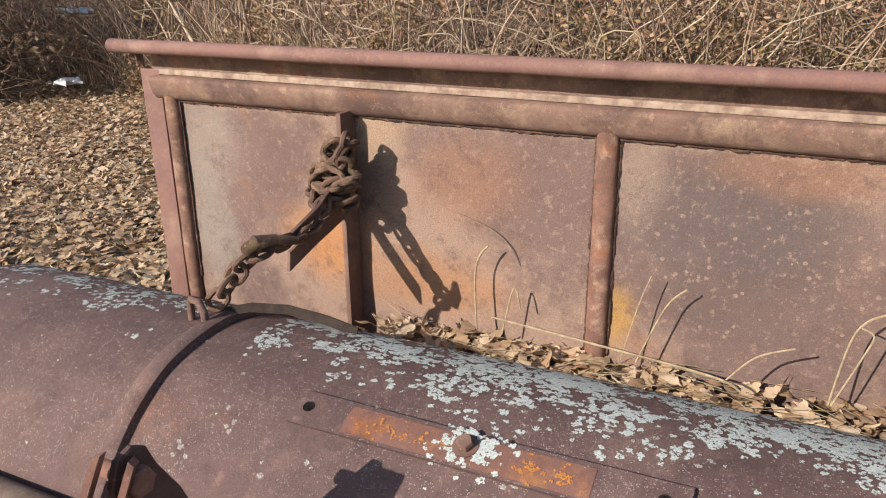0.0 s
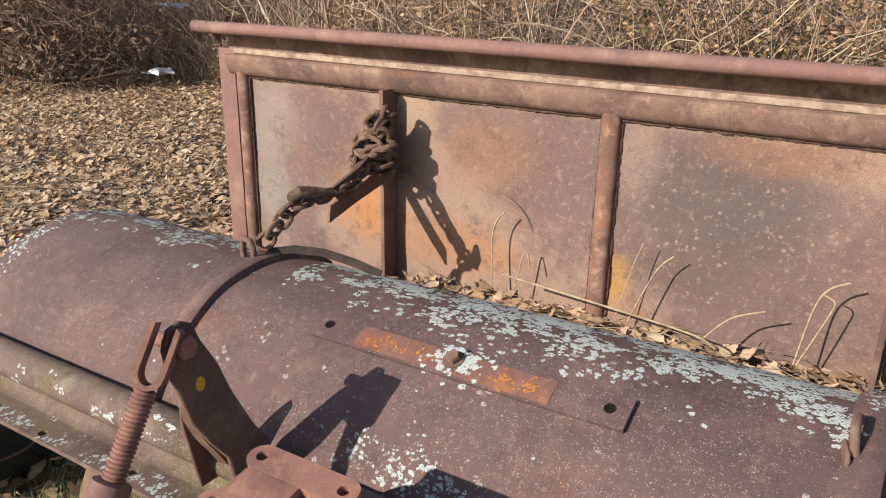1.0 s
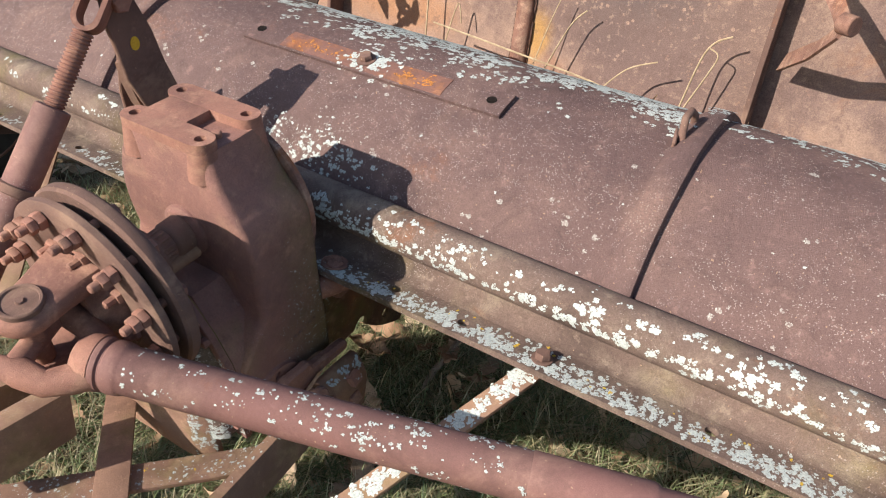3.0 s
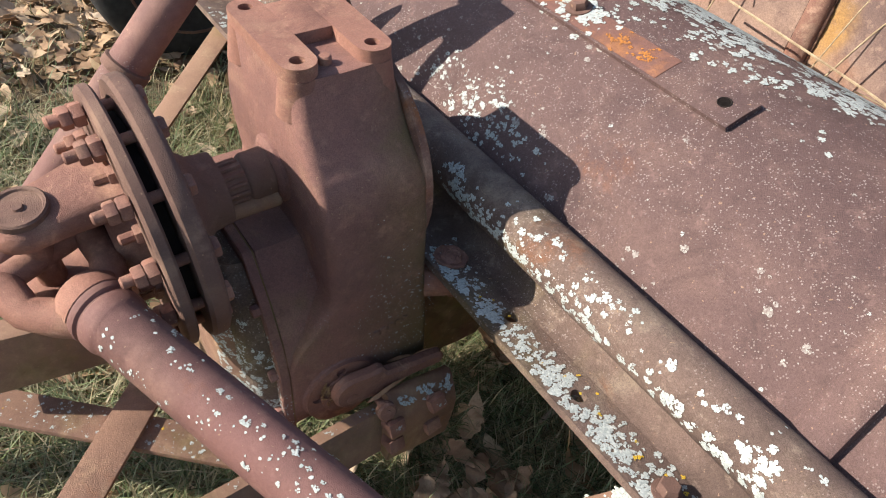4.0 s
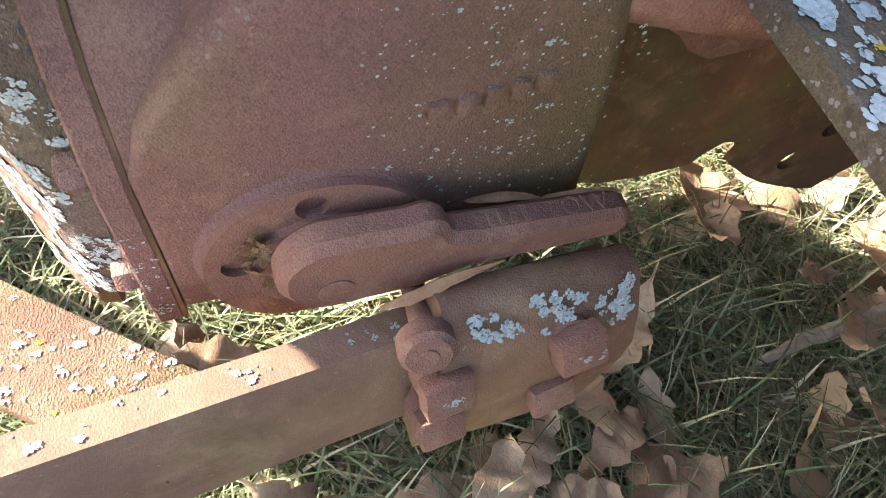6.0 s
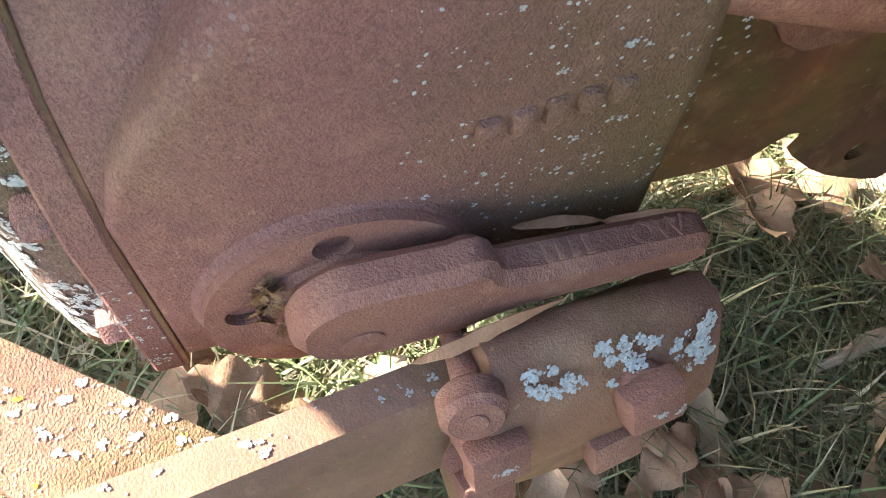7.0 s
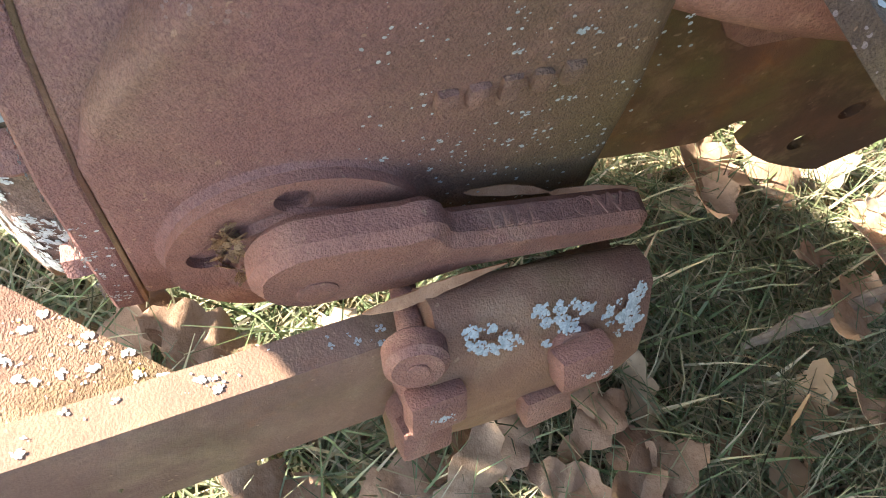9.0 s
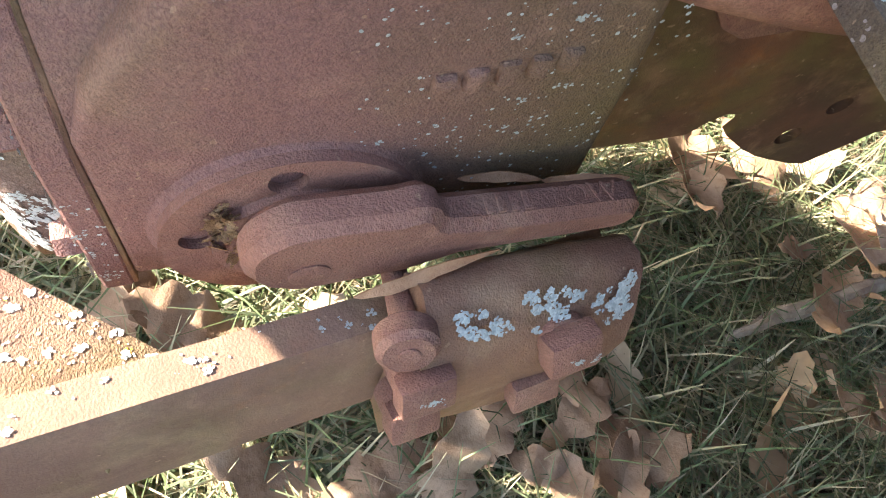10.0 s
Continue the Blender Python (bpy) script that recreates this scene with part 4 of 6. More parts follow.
part("tube_yoke", join("y", [turned([(0.028, 0.012), (0.037, 0.004), (0.038, -0.010), (0.030, -0.024)], frame_to(TUBE0, TUBE_D), 24)] + [sweep([TUBE0 + TUBE_D * 0.004 + oth * s * 0.012, TUBE0 - TUBE_D * 0.018 + oth * s * 0.032, TUBE0 - TUBE_D * 0.045 + oth * s * 0.047, UJ + TUBE_D * 0.012 + oth * s * 0.051, UJ - TUBE_D * 0.022 + oth * s * 0.049], [0.023, 0.020, 0.018, 0.020, 0.013], 16) for s in (-1, 1)]), RED, driveline, "forged yoke jaws")
part("spider", join("s", [rod(UJ - crossn * 0.05, UJ + crossn * 0.05, 0.015), rod(UJ - oth * 0.05, UJ + oth * 0.05, 0.015)]), RED, driveline)
for s in (-1, 1):
    part("bearing_cap", turned([(0.0285, 0), (0.0285, 0.007), (0.0265, 0.009), (0.0235, 0.0085), (0.022, 0.0062), (0.006, 0.0062), (0.005, 0.009)], frame_to(UJ + crossn * 0.0665 * s, crossn * s), 26), CLUTCH, yoke)
tube = part("tube", turned([(0.024, -0.008), (0.033, -0.004), (0.0355, 0.002), (0.0362, 0.008), (0.0352, 0.0125), (0.0322, 0.0145), (0.0322, 0.0175), (0.0345, 0.0195), (0.0352, 0.024), (0.0348, 0.034), (0.0335, 0.0395), (0.0318, 0.042), (0.0315, 0.56)], frame_to(TUBE0, TUBE_D), 36), SHAFT, driveline, "rust-red drive tube spotted with lichen")
part("tube_end", turned([(0.0315, 0.555), (0.0325, 0.558), (0.0325, 0.70), (0.031, 0.704), (0.028, 0.71), (0.028, 0.80)], frame_to(TUBE0, TUBE_D), 28), SHAFT, driveline)

# ---- tailboard ----
tail = thing("tailboard", "raised rusty sheet-iron tailboard with pipe rim and ribs", "tailboard", (-0.32, 1.45, 0.6))
tail.rotation_euler = (0, radians(0.5), radians(-0.8))
TX0, TX1, TY = -1.452, 0.82, 1.452
sheet = bmesh.new()
NX, NZ = 90, 24
grid = [[sheet.verts.new((TX0 + (TX1 - TX0) * i / NX, TY + 0.006 * noise.noise(Vector((i * 0.13, j * 0.2, 5))), 0.50 + 0.65 * j / NZ)) for i in range(NX + 1)] for j in range(NZ + 1)]
for j in range(NZ):
    for i in range(NX):
        sheet.faces.new((grid[j][i], grid[j][i + 1], grid[j + 1][i + 1], grid[j + 1][i]))
r = bmesh.ops.extrude_face_region(sheet, geom=list(sheet.faces))
for v in (g for g in r["geom"] if isinstance(g, bmesh.types.BMVert)):
    v.co.y += 0.005
bmesh.ops.recalc_face_normals(sheet, faces=list(sheet.faces))
part("panel", sheet, PANEL, tail, "tan and purple rust-mottled sheet")
rail_sec = [(1.4495, 1.066), (1.438, 1.070), (1.428, 1.080), (1.421, 1.098), (1.4175, 1.114), (1.4185, 1.121), (1.424, 1.125), (1.4495, 1.127)]
part("rail", noisy(loft([[Vector((TX0 + (TX1 - TX0) * i / 60, y, z)) for y, z in rail_sec] for i in range(61)]), 0.0012, 18), RAIL, tail, "rounded dark iron rail", 60)
part("lip_flange", noisy(box(TX0, TX1, 1.4390, 1.4495, 1.1272, 1.1410, 0.002), 0.0012, 30), plain("sandy_rust", (0.38, 0.29, 0.225), (0.19, 0.125, 0.10), 34, 0.95, 0.5), tail, "sandy weathered flange strip")
lip = [(1.449, 1.139), (1.449, 1.164), (1.445, 1.180), (1.430, 1.196), (1.400, 1.2055)]
part("curled_lip", loft([[Vector((x, y, z)) for y, z in lip] + [Vector((x, y + 0.005, z + 0.004)) for y, z in reversed(lip)] for x in (TX0 - 0.012, TX1)]), RAIL, tail)
part("rim_pipe", noisy(sweep([(TX0 - 0.075 + (TX1 - TX0 + 0.12) * i / 60, 1.386, 1.1990) for i in range(61)], 0.0165, 24), 0.0009, 9), PIPE, tail, "smooth brown pipe along the top")
def half_round(x, w, d, z0, z1):
    """An upright rib of half-round section, slightly uneven."""
    sec_ = [(x + w / 2 * math.cos(a), 1.4495 - d * math.sin(a) ** 0.8) for a in [math.pi * i / 10 for i in range(11)]]
    return noisy(loft([[Vector((u, v, z0 + (z1 - z0) * i / 24)) for u, v in sec_] for i in range(25)]), 0.0014, 22)


part("rib", half_round(TX0 + 0.042, 0.040, 0.020, 0.52, 1.090), RIB, tail, "end rib", 60)
part("edge_strip", noisy(box(TX0 - 0.044, TX0 + 0.019, 1.438, 1.4485, 0.52, 1.140, 0.003), 0.001, 20), PIPE, tail, "flat end strip")
part("gusset", slab([(1.4485, 1.135), (1.4485, 1.188), (1.415, 1.200), (1.392, 1.202), (1.425, 1.171)], 0.005, Matrix(((0, 0, 1, TX0 - 0.042), (1, 0, 0, 0), (0, 1, 0, 0), (0, 0, 0, 1)))), RIB, tail)
part("rib", half_round(TX1 - 0.03, 0.05, 0.026, 0.52, 1.090), RIB, tail, "end rib", 60)
part("rib", half_round(-0.311, 0.044, 0.021, 0.52, 1.090), RIB, tail, "rounded orange-worn rib", 60)
WELD = rust("weld_rust", (0.105, 0.058, 0.045), (0.055, 0.033, 0.028), (0.24, 0.125, 0.075), 0.4, 0.0, 0.0, 0.9, 2.2, None, 16, 0.8, 0.4)


def bead(a, b_, r, step=0.006, seed=1):
    """A rough weld bead between two points of the sheet."""
    a, b_ = Vector(a), Vector(b_)
    n = max(3, int((b_ - a).length / step))
    rg_ = random.Random(seed)
    return noisy(sweep([a.lerp(b_, i / n) + Vector((rg_.gauss(0, 0.0007), 0, rg_.gauss(0, 0.0007))) for i in range(n + 1)], [r * rg_.uniform(0.55, 1.25) for _ in range(n + 1)], 6), 0.0008, 140, seed)


part("weld", bead((TX0 + 0.06, 1.4495, 1.064), (TX1 - 0.05, 1.4495, 1.064), 0.0040, seed=2), WELD, tail, "dark crusted weld seam")
for i, x in enumerate((-1.388, -0.334, -0.288)):
    part("weld", bead((x, 1.4495, 0.60), (x, 1.4495, 1.066), 0.0034, seed=5 + i), WELD, tail, "dark crusted weld seam")
part("scratch", sweep(catmull([(-0.655, 1.447, 0.880), (-0.598, 1.447, 0.867), (-0.539, 1.447, 0.846), (-0.501, 1.447, 0.815), (-0.482, 1.447, 0.775)], 6), [0.0008 + 0.0028 * math.sin(math.pi * i / 24) for i in range(25)], 6, None, True, 0.4), plain("scratch_dust", (0.42, 0.30, 0.235), (0.30, 0.20, 0.155), 260, 1.0), tail, "pale curved scratch")
for x in (-0.882, 0.262):
    part("rib", box(x - 0.006, x + 0.006, 1.392, 1.449, 0.52, 1.079, 0.002), CLUTCH, tail, "thin upright T-rib")


part("bracket", strap([(0.262, 1.40, 1.02), (0.285, 1.36, 1.01), (0.335, 1.30, 0.985), (0.375, 1.25, 0.955), (0.40, 1.215, 0.93)], 0.035, 0.006, (0.25, 0.3, 1)), RIB, tail, "bent strap bracket")
part("bracket", join("b", [strap([(0.405, 1.205, 0.925), (0.36, 1.29, 0.86), (0.30, 1.40, 0.80)], 0.042, 0.006, (0.3, -0.1, 1)), rod((0.395, 1.215, 0.93), (0.42, 1.20, 0.93), 0.018)]), RIB, tail, "bent strap bracket")
part("bracket", strap([(-0.882, 1.395, 0.865), (-0.872, 1.27, 0.845), (-0.861, 1.163, 0.825)], 0.040, 0.006, (0, 0.15, 1)), CLUTCH, tail, "flat strap arm")
part("bracket", strap([(-0.876, 1.375, 0.955), (-0.86, 1.32, 0.935), (-0.84, 1.23, 0.91), (-0.84, 1.13, 0.88)], 0.030, 0.006, (0.3, 0.5, 1)), CLUTCH, tail, "bent strap bracket")

# ---- chain ----
chain = thing("lifting_chain", "rusty steel chain wrapped in a knot on the tailboard bracket", "chain", (-0.93, 1.02, 0.76))


def link(c, d, up, ln=0.030, w=0.011, r=0.0042):
    """One chain link centred at c along d, flat towards up."""
    d = Vector(d).normalized()
    x = Vector(up) - d * Vector(up).dot(d)
    x.normalize()
    pts = []
    for i in range(20):
        a = 2 * math.pi * i / 20
        s = math.copysign(1, math.cos(a)) * (ln / 2 - w) if abs(math.cos(a)) > 1e-6 else 0
        pts.append(Vector(c) + d * (s + w * math.cos(a)) + x * w * math.sin(a))
    pts += [pts[0], pts[1]]
    return sweep(pts, r, 7, None, False)


def links_on(path, step=0.030, ln=0.045, w=0.0155, r=0.0057):
    line = catmull(path, 30)
    acc, last, k = 0.0, line[0], 0
    for a, b_ in zip(line, line[1:]):
        acc += (b_ - a).length
        if acc >= step:
            acc = 0.0
            d = b_ - a
            u = Vector((0.3, -0.5, 0.8)) if k % 2 else Vector((0.9, 0.35, 0.2))
            part("link", link(b_, d, u, ln, w, r), CHAIN, chain)
            k += 1


links_on([(-0.945, 1.02, 0.775), (-0.92, 1.03, 0.80), (-0.90, 1.05, 0.835), (-0.87, 1.06, 0.87), (-0.84, 1.09, 0.885)])
links_on([(-0.845, 1.07, 0.89), (-0.84, 1.14, 0.885), (-0.835, 1.21, 0.885), (-0.845, 1.26, 0.90), (-0.858, 1.30, 0.93)])
knot, kr = [], random.Random(8)
for i in range(44):
    t = i / 43
    a = i * 1.22 + kr.uniform(-0.3, 0.3)
    w = (0.046 if t < 0.55 else 0.034) * (1.1 - 0.55 * t) * kr.uniform(0.75, 1.15)
    knot.append((-0.868 + w * math.cos(a) + 0.014 * t, 1.345 + 0.6 * w * math.sin(a) + 0.02 * t, 0.905 + 0.135 * t + kr.uniform(-0.012, 0.012)))
links_on(knot, 0.031, 0.047, 0.0165, 0.0062)
part("hook", sweep([(-0.855, 1.06, 0.895), (-0.842, 1.035, 0.905), (-0.835, 1.045, 0.915), (-0.82, 1.08, 0.912), (-0.80, 1.12, 0.90)], [0.012, 0.015, 0.014, 0.010, 0.008], 10), CHAIN, chain, "dark forged chain hook")
part("staple", sweep([hood_at(-0.965, 2, 0.0), hood_at(-0.965, 2, 0.03), hood_at(-0.955, 1, 0.045), hood_at(-0.93, 0, 0.045), hood_at(-0.915, -1, 0.03), hood_at(-0.915, -1, 0.0)], 0.007, 10), CLUTCH, chain, "iron eye on the hood strap")
# loose strap lying on the hood behind the chain
solo("bent_strap", strap([hood_at(-0.93, 6, 0.010), hood_at(-0.87, 11, 0.024), hood_at(-0.80, 14, 0.027), hood_at(-0.72, 16, 0.018), hood_at(-0.66, 18, 0.005)], 0.018, 0.005, (0, 0.35, 1)), plain("dark_iron", (0.022, 0.016, 0.013), (0.045, 0.03, 0.024), 40, 0.9), "curved dark iron strap lying on the hood", "strap")

# second eye on the other strap
eye_lug = part("hood_eye", join("e", [sweep([hood_at(0.256, -4, 0.0), hood_at(0.254, -5, 0.022), hood_at(0.252, -8, 0.036), hood_at(0.252, -12, 0.036), hood_at(0.256, -15, 0.018), hood_at(0.26, -16, 0.0)], 0.0065, 10),
    slab([(-0.016, 0.0), (0.016, 0.0), (0.014, 0.03), (0.004, 0.04), (-0.010, 0.036)], 0.006, frame_to(hood_at(0.240, -13, 0.0), (1, 0.25, 0)) @ Matrix.Rotation(radians(90), 4, "Z"))]), CLUTCH, hood, "dark iron eye beside the hood strap")


# ---- grass, leaves, stems ----
def blades(name, n, area, h0, h1, mat, label, cat, avoid=None, lean=0.6, w=0.0022, seed=1):
    rg = random.Random(seed)
    V, F = [], []
    while n > 0:
        x, y = rg.uniform(area[0], area[1]), rg.uniform(area[2], area[3])
        if rg.random() < 0.35:
            x, y = rg.gauss((area[0] + area[1]) / 2, 0.42 * (area[1] - area[0])), rg.gauss((area[2] + area[3]) / 2, 0.42 * (area[3] - area[2]))
        n -= 1
        if avoid and avoid(x, y):
            continue
        h, a = rg.uniform(h0, h1), rg.uniform(0, 2 * math.pi)
        l = rg.uniform(0.25, lean) * 1.3
        z = ground_z(x, y) - 0.004
        dx, dy = math.cos(a), math.sin(a)
        sx, sy = -dy * w * rg.uniform(0.6, 1.4), dx * w
        k = len(V)
        for t in (0.0, 0.35, 0.7, 1.0):
            cx, cy = x + dx * h * l * t * t, y + dy * h * l * t * t
            cz = z + h * (t - 0.38 * l * t * t)
            q = 1 - 0.9 * t
            V.append((cx - sx * q, cy - sy * q, cz))
            V.append((cx + sx * q, cy + sy * q, cz))
        F += [(k, k + 1, k + 3, k + 2), (k + 2, k + 3, k + 5, k + 4), (k + 4, k + 5, k + 7, k + 6)]
    ob = new(name, raw(name, V, F, mat, True))
    return tagged(ob, label, cat, kind="stuff")


LEAF_SHAPE = [(0.006, -0.14), (0.012, 0.03), (0.09, 0.13), (0.14, 0.23), (0.11, 0.31), (0.20, 0.40), (0.24, 0.48), (0.17, 0.56), (0.22, 0.66), (0.22, 0.73), (0.13, 0.80), (0.12, 0.90), (0.0, 0.98)]


def leaf_verts(rg, p, size, flat=0.35, turn=None):
    """Corners of one lobed dry leaf, curled; two sides about a mid rib."""
    a = rg.uniform(0, 2 * math.pi) if turn is None else turn
    rot = Euler((rg.gauss(0, flat), rg.gauss(0, flat), a)).to_matrix()
    curl, fold = rg.uniform(-0.5, 0.9), rg.uniform(0.1, 0.8)
    ph = rg.uniform(0, 6)
    out = []
    n = len(LEAF_SHAPE)
    for s in (-1, 0, 1):
        for u, v in LEAF_SHAPE:
            wv = 0.05 * math.sin(7 * v + ph + s * 2)
            q = Vector((s * u * 0.9, v - 0.5, fold * u * u * 1.6 + curl * (v - 0.5) ** 2 + wv * abs(s)))
            out.append(rot @ q * size + Vector(p))
    F = []
    for i in range(n - 1):
        F += [(i, n + i, n + i + 1, i + 1), (n + i, 2 * n + i, 2 * n + i + 1, n + i + 1)]
    return out, F


def litter(name, places, mat, label, cat, seed=3, flat=0.35):
    rg = random.Random(seed)
    V, F = [], []
    for x, y, z, s in places:
        v, f = leaf_verts(rg, (x, y, z), s, flat)
        k = len(V)
        V += v
        F += [tuple(i + k for i in q) for q in f]
    ob = new(name, raw(name, V, F, mat, True))
    return tagged(ob, label, cat, kind="stuff")


blades("grass", 40000, (-1.5, 0.9, -0.35, 1.35), 0.035, 0.12, GRASS, "short green and straw-coloured winter grass", "grass", None, 1.4, 0.0020, 11)
blades("dead_grass", 17000, (-1.6, 1.0, -0.45, 1.45), 0.03, 0.10, STRAW, "flattened straw-coloured dead grass", "dead grass", None, 1.6, 0.0013, 13)
blades("grass", 26000, (-4.5, 5.5, -4.5, 5.5), 0.03, 0.09, GRASS, "thin patchy winter grass", "grass", None, 1.0, 0.0028, 12)
blades("grass", 9500, (-0.55, 0.20, 0.10, 1.12), 0.035, 0.115, GRASS, "dense tufts of green and straw winter grass", "grass", None, 1.7, 0.0021, 14)
rg = random.Random(5)
near = []
for i in range(1500):
    x, y = rg.uniform(-1.8, 1.0), rg.uniform(-0.45, 1.7)
    if (y < 0.5 and rg.random() < 0.5) or (-0.30 < x < 0.2 and 0.3 < y < 1.1 and rg.random() < 0.3):
        continue
    near.append((x, y, ground_z(x, y) + rg.uniform(0.008, 0.035), rg.uniform(0.045, 0.11)))
litter("leaf_litter", near, LEAF, "curled dry oak leaves among the grass", "leaves", 21, 0.4)
far = []
while len(far) < 36000:
    x, y = -1.5 - 9 * rg.random() ** 1.15 + rg.gauss(0, 0.35), rg.uniform(0.6, 8.0) - abs(rg.gauss(0, 0.9))
    if x < -1.66 and rg.random() < 0.75 + 0.6 * noise.noise(Vector((x * 0.7, y * 0.7, 9))):
        far.append((x, y, ground_z(x, y) + rg.uniform(0.008, 0.05), rg.uniform(0.055, 0.12)))
for i in range(9000):
    x, y = rg.gauss(0, 4.5), rg.gauss(1.0, 4.0)
    if -1.66 < x < 1.0 and -0.6 < y < 1.6:
        continue
    far.append((x, y, ground_z(x, y) + rg.uniform(0.01, 0.04), rg.uniform(0.06, 0.11)))
litter("leaf_litter", far, LEAF, "carpet of dry tan oak leaves", "leaves", 22, 0.28)
# leaves caught between the hood and the tailboard
caught = []
for i in range(620):
    x = rg.uniform(-0.82, 0.40)
    y = rg.uniform(1.20, 1.44)
    top = 0.628 + 0.02 * noise.noise(Vector((x * 5, 1, 1))) - 0.02 * max(0.0, -0.3 - x)
    caught.append((x, y, top - 0.010 - 0.02 * rg.random() + 0.06 * max(0, 1.30 - y), rg.uniform(0.03, 0.085)))
litter("caught_leaves", caught, LEAF, "dry leaves caught behind the hood", "leaves", 23, 0.30)


def stems(name, lines, mat, label, cat):
    V, F = [], []
    for pts, r in lines:
        k = len(V)
        n = len(pts)
        for i, p in enumerate(pts):
            d = (pts[min(i + 1, n - 1)] - pts[max(i - 1, 0)]).normalized()
            s = d.cross(Vector((0.31, 0.52, 0.8))).normalized()
            u = s.cross(d)
            q = r * (1 - 0.7 * i / (n - 1))
            for a in (0, 2.094, 4.189):
                V.append(p + s * q * math.cos(a) + u * q * math.sin(a))
        for i in range(n - 1):
            for j in range(3):
                F.append((k + 3 * i + j, k + 3 * i + (j + 1) % 3, k + 3 * i + 3 + (j + 1) % 3, k + 3 * i + 3 + j))
    ob = new(name, raw(name, V, F, mat, True))
    return tagged(ob, label, cat, kind="stuff")


def bent(p, d, ln, n, sag, rg, wig=0.12):
    pts, q, d = [], Vector(p), Vector(d).normalized()
    for i in range(n + 1):
        pts.append(q.copy())
        d = (d + Vector((rg.gauss(0, wig), rg.gauss(0, wig), rg.gauss(0, wig) - sag))).normalized()
        q = q + d * ln / n
    return pts


straw = []
for i in range(150):
    x, y = rg.uniform(-0.82, 0.40), rg.uniform(1.24, 1.43)
    z = 0.630 - 0.02 * max(0.0, -0.3 - x) + rg.uniform(-0.012, 0.014) + 0.05 * max(0, 1.30 - y)
    straw.append((bent((x, y, z), (rg.choice((-1, 1)), rg.gauss(0, 0.35), rg.gauss(0.02, 0.18)), rg.uniform(0.03, 0.13), 4, 0.02, rg, 0.08), rg.uniform(0.0006, 0.0016)))
stems("straw", straw, STRAW, "broken dry straw among the caught leaves", "straw")
# brush bank
rg = random.Random(31)


def bank_y(x):
    return 6.0 + 0.5 * math.sin(x * 0.6) - (0.10 * (x + 2) if x > -2 else 0.06 * (x + 2))


lines = []
for i in range(9000):
    x = rg.uniform(-15, 4.5)
    y = bank_y(x) + abs(rg.gauss(0, 0.7))
    z = 1.7 * rg.random() ** 1.5
    d = Vector((rg.gauss(0, 0.9), rg.gauss(-0.1, 0.6), rg.gauss(0.5, 0.7)))
    lines.append((bent((x, y + 0.3 * z, z), d, rg.uniform(0.2, 0.9), 8, rg.uniform(-0.03, 0.06), rg, 0.24), rg.uniform(0.002, 0.005)))
for i in range(1500):
    x = rg.uniform(-15, 4.5)
    d = Vector((rg.gauss(0, 0.45), rg.gauss(-0.1, 0.3), 1))
    lines.append((bent((x, bank_y(x) + abs(rg.gauss(0, 0.8)), 0), d, rg.uniform(0.8, 2.6), 9, 0.03, rg, 0.13), rg.uniform(0.004, 0.013)))
for x, r, ln in ((-5.75, 0.030, 3.0), (-5.50, 0.020, 2.6), (-5.25, 0.035, 3.0), (-5.02, 0.022, 2.6), (-4.85, 0.028, 2.8), (-6.4, 0.020, 2.4), (-3.4, 0.016, 2.4), (-8.9, 0.03, 2.8), (-1.2, 0.014, 2.2), (-2.3, 0.014, 2.2)):
    lines.append((bent((x, bank_y(x) + 0.15, 0), (rg.gauss(0, 0.16), rg.gauss(0, 0.1), 1), ln, 12, 0.01, rg, 0.06), r))
for i in range(500):
    x = rg.uniform(-4.5, 4.5)
    lines.append((bent((x, bank_y(x) - 0.2 + abs(rg.gauss(0, 0.4)), rg.uniform(0.2, 1.3)), (rg.gauss(0, 1), rg.gauss(-0.2, 0.4), rg.gauss(0.1, 0.6)), rg.uniform(0.3, 1.1), 8, 0.03, rg, 0.26), rg.uniform(0.003, 0.008)))
stems("brush", lines, TWIG, "tangle of dry brown brush stems", "brush")
lines = []
for i in range(330):
    x = rg.uniform(-15, 4.5)
    y = bank_y(x) - 0.3 + abs(rg.gauss(0, 0.5))
    lines.append((bent((x, y, rg.uniform(0, 0.9)), (rg.gauss(0, 1), rg.gauss(-0.2, 0.4), rg.uniform(0, 1)), rg.uniform(0.4, 1.6), 10, 0.06, rg, 0.17), rg.uniform(0.004, 0.010)))
stems("dead_stalks", lines, STRAW, "pale dead stalks bent over the brush", "dead stalks")
V, F = [], []
for i in range(150000):
    x = rg.uniform(-15, 4.5)
    z = 2.2 * rg.random() ** 1.25
    y = bank_y(x) - 0.25 + abs(rg.gauss(0, 0.5)) + 0.28 * z
    hollow = 0.45 if x < -7.4 else 0.0
    if noise.noise(Vector((x * 1.5, z * 1.7, y * 0.8))) + 0.5 * noise.noise(Vector((x * 5, z * 5, y * 3))) < rg.uniform(-0.15, 0.25) + hollow:
        continue
    s = rg.uniform(0.010, 0.034)
    rot = Euler((rg.uniform(0, 6), rg.uniform(0, 6), rg.uniform(0, 6))).to_matrix()
    k = len(V)
    for q in ((0, -1, 0), (0.55, -0.1, 0.2), (0, 1, 0.1), (-0.55, -0.1, 0.2)):
        V.append(Vector((x, y, z)) + rot @ Vector(q) * s)
    F += [(k, k + 1, k + 2), (k, k + 2, k + 3)]
tagged(new("brush_leaves", raw("brush_leaves", V, F, VINE)), "dull brown and green leaves in the brush", "foliage", kind="stuff")
# bramble at the far left: its shade is painted into these dark tones
lines = []
V, F = [], []
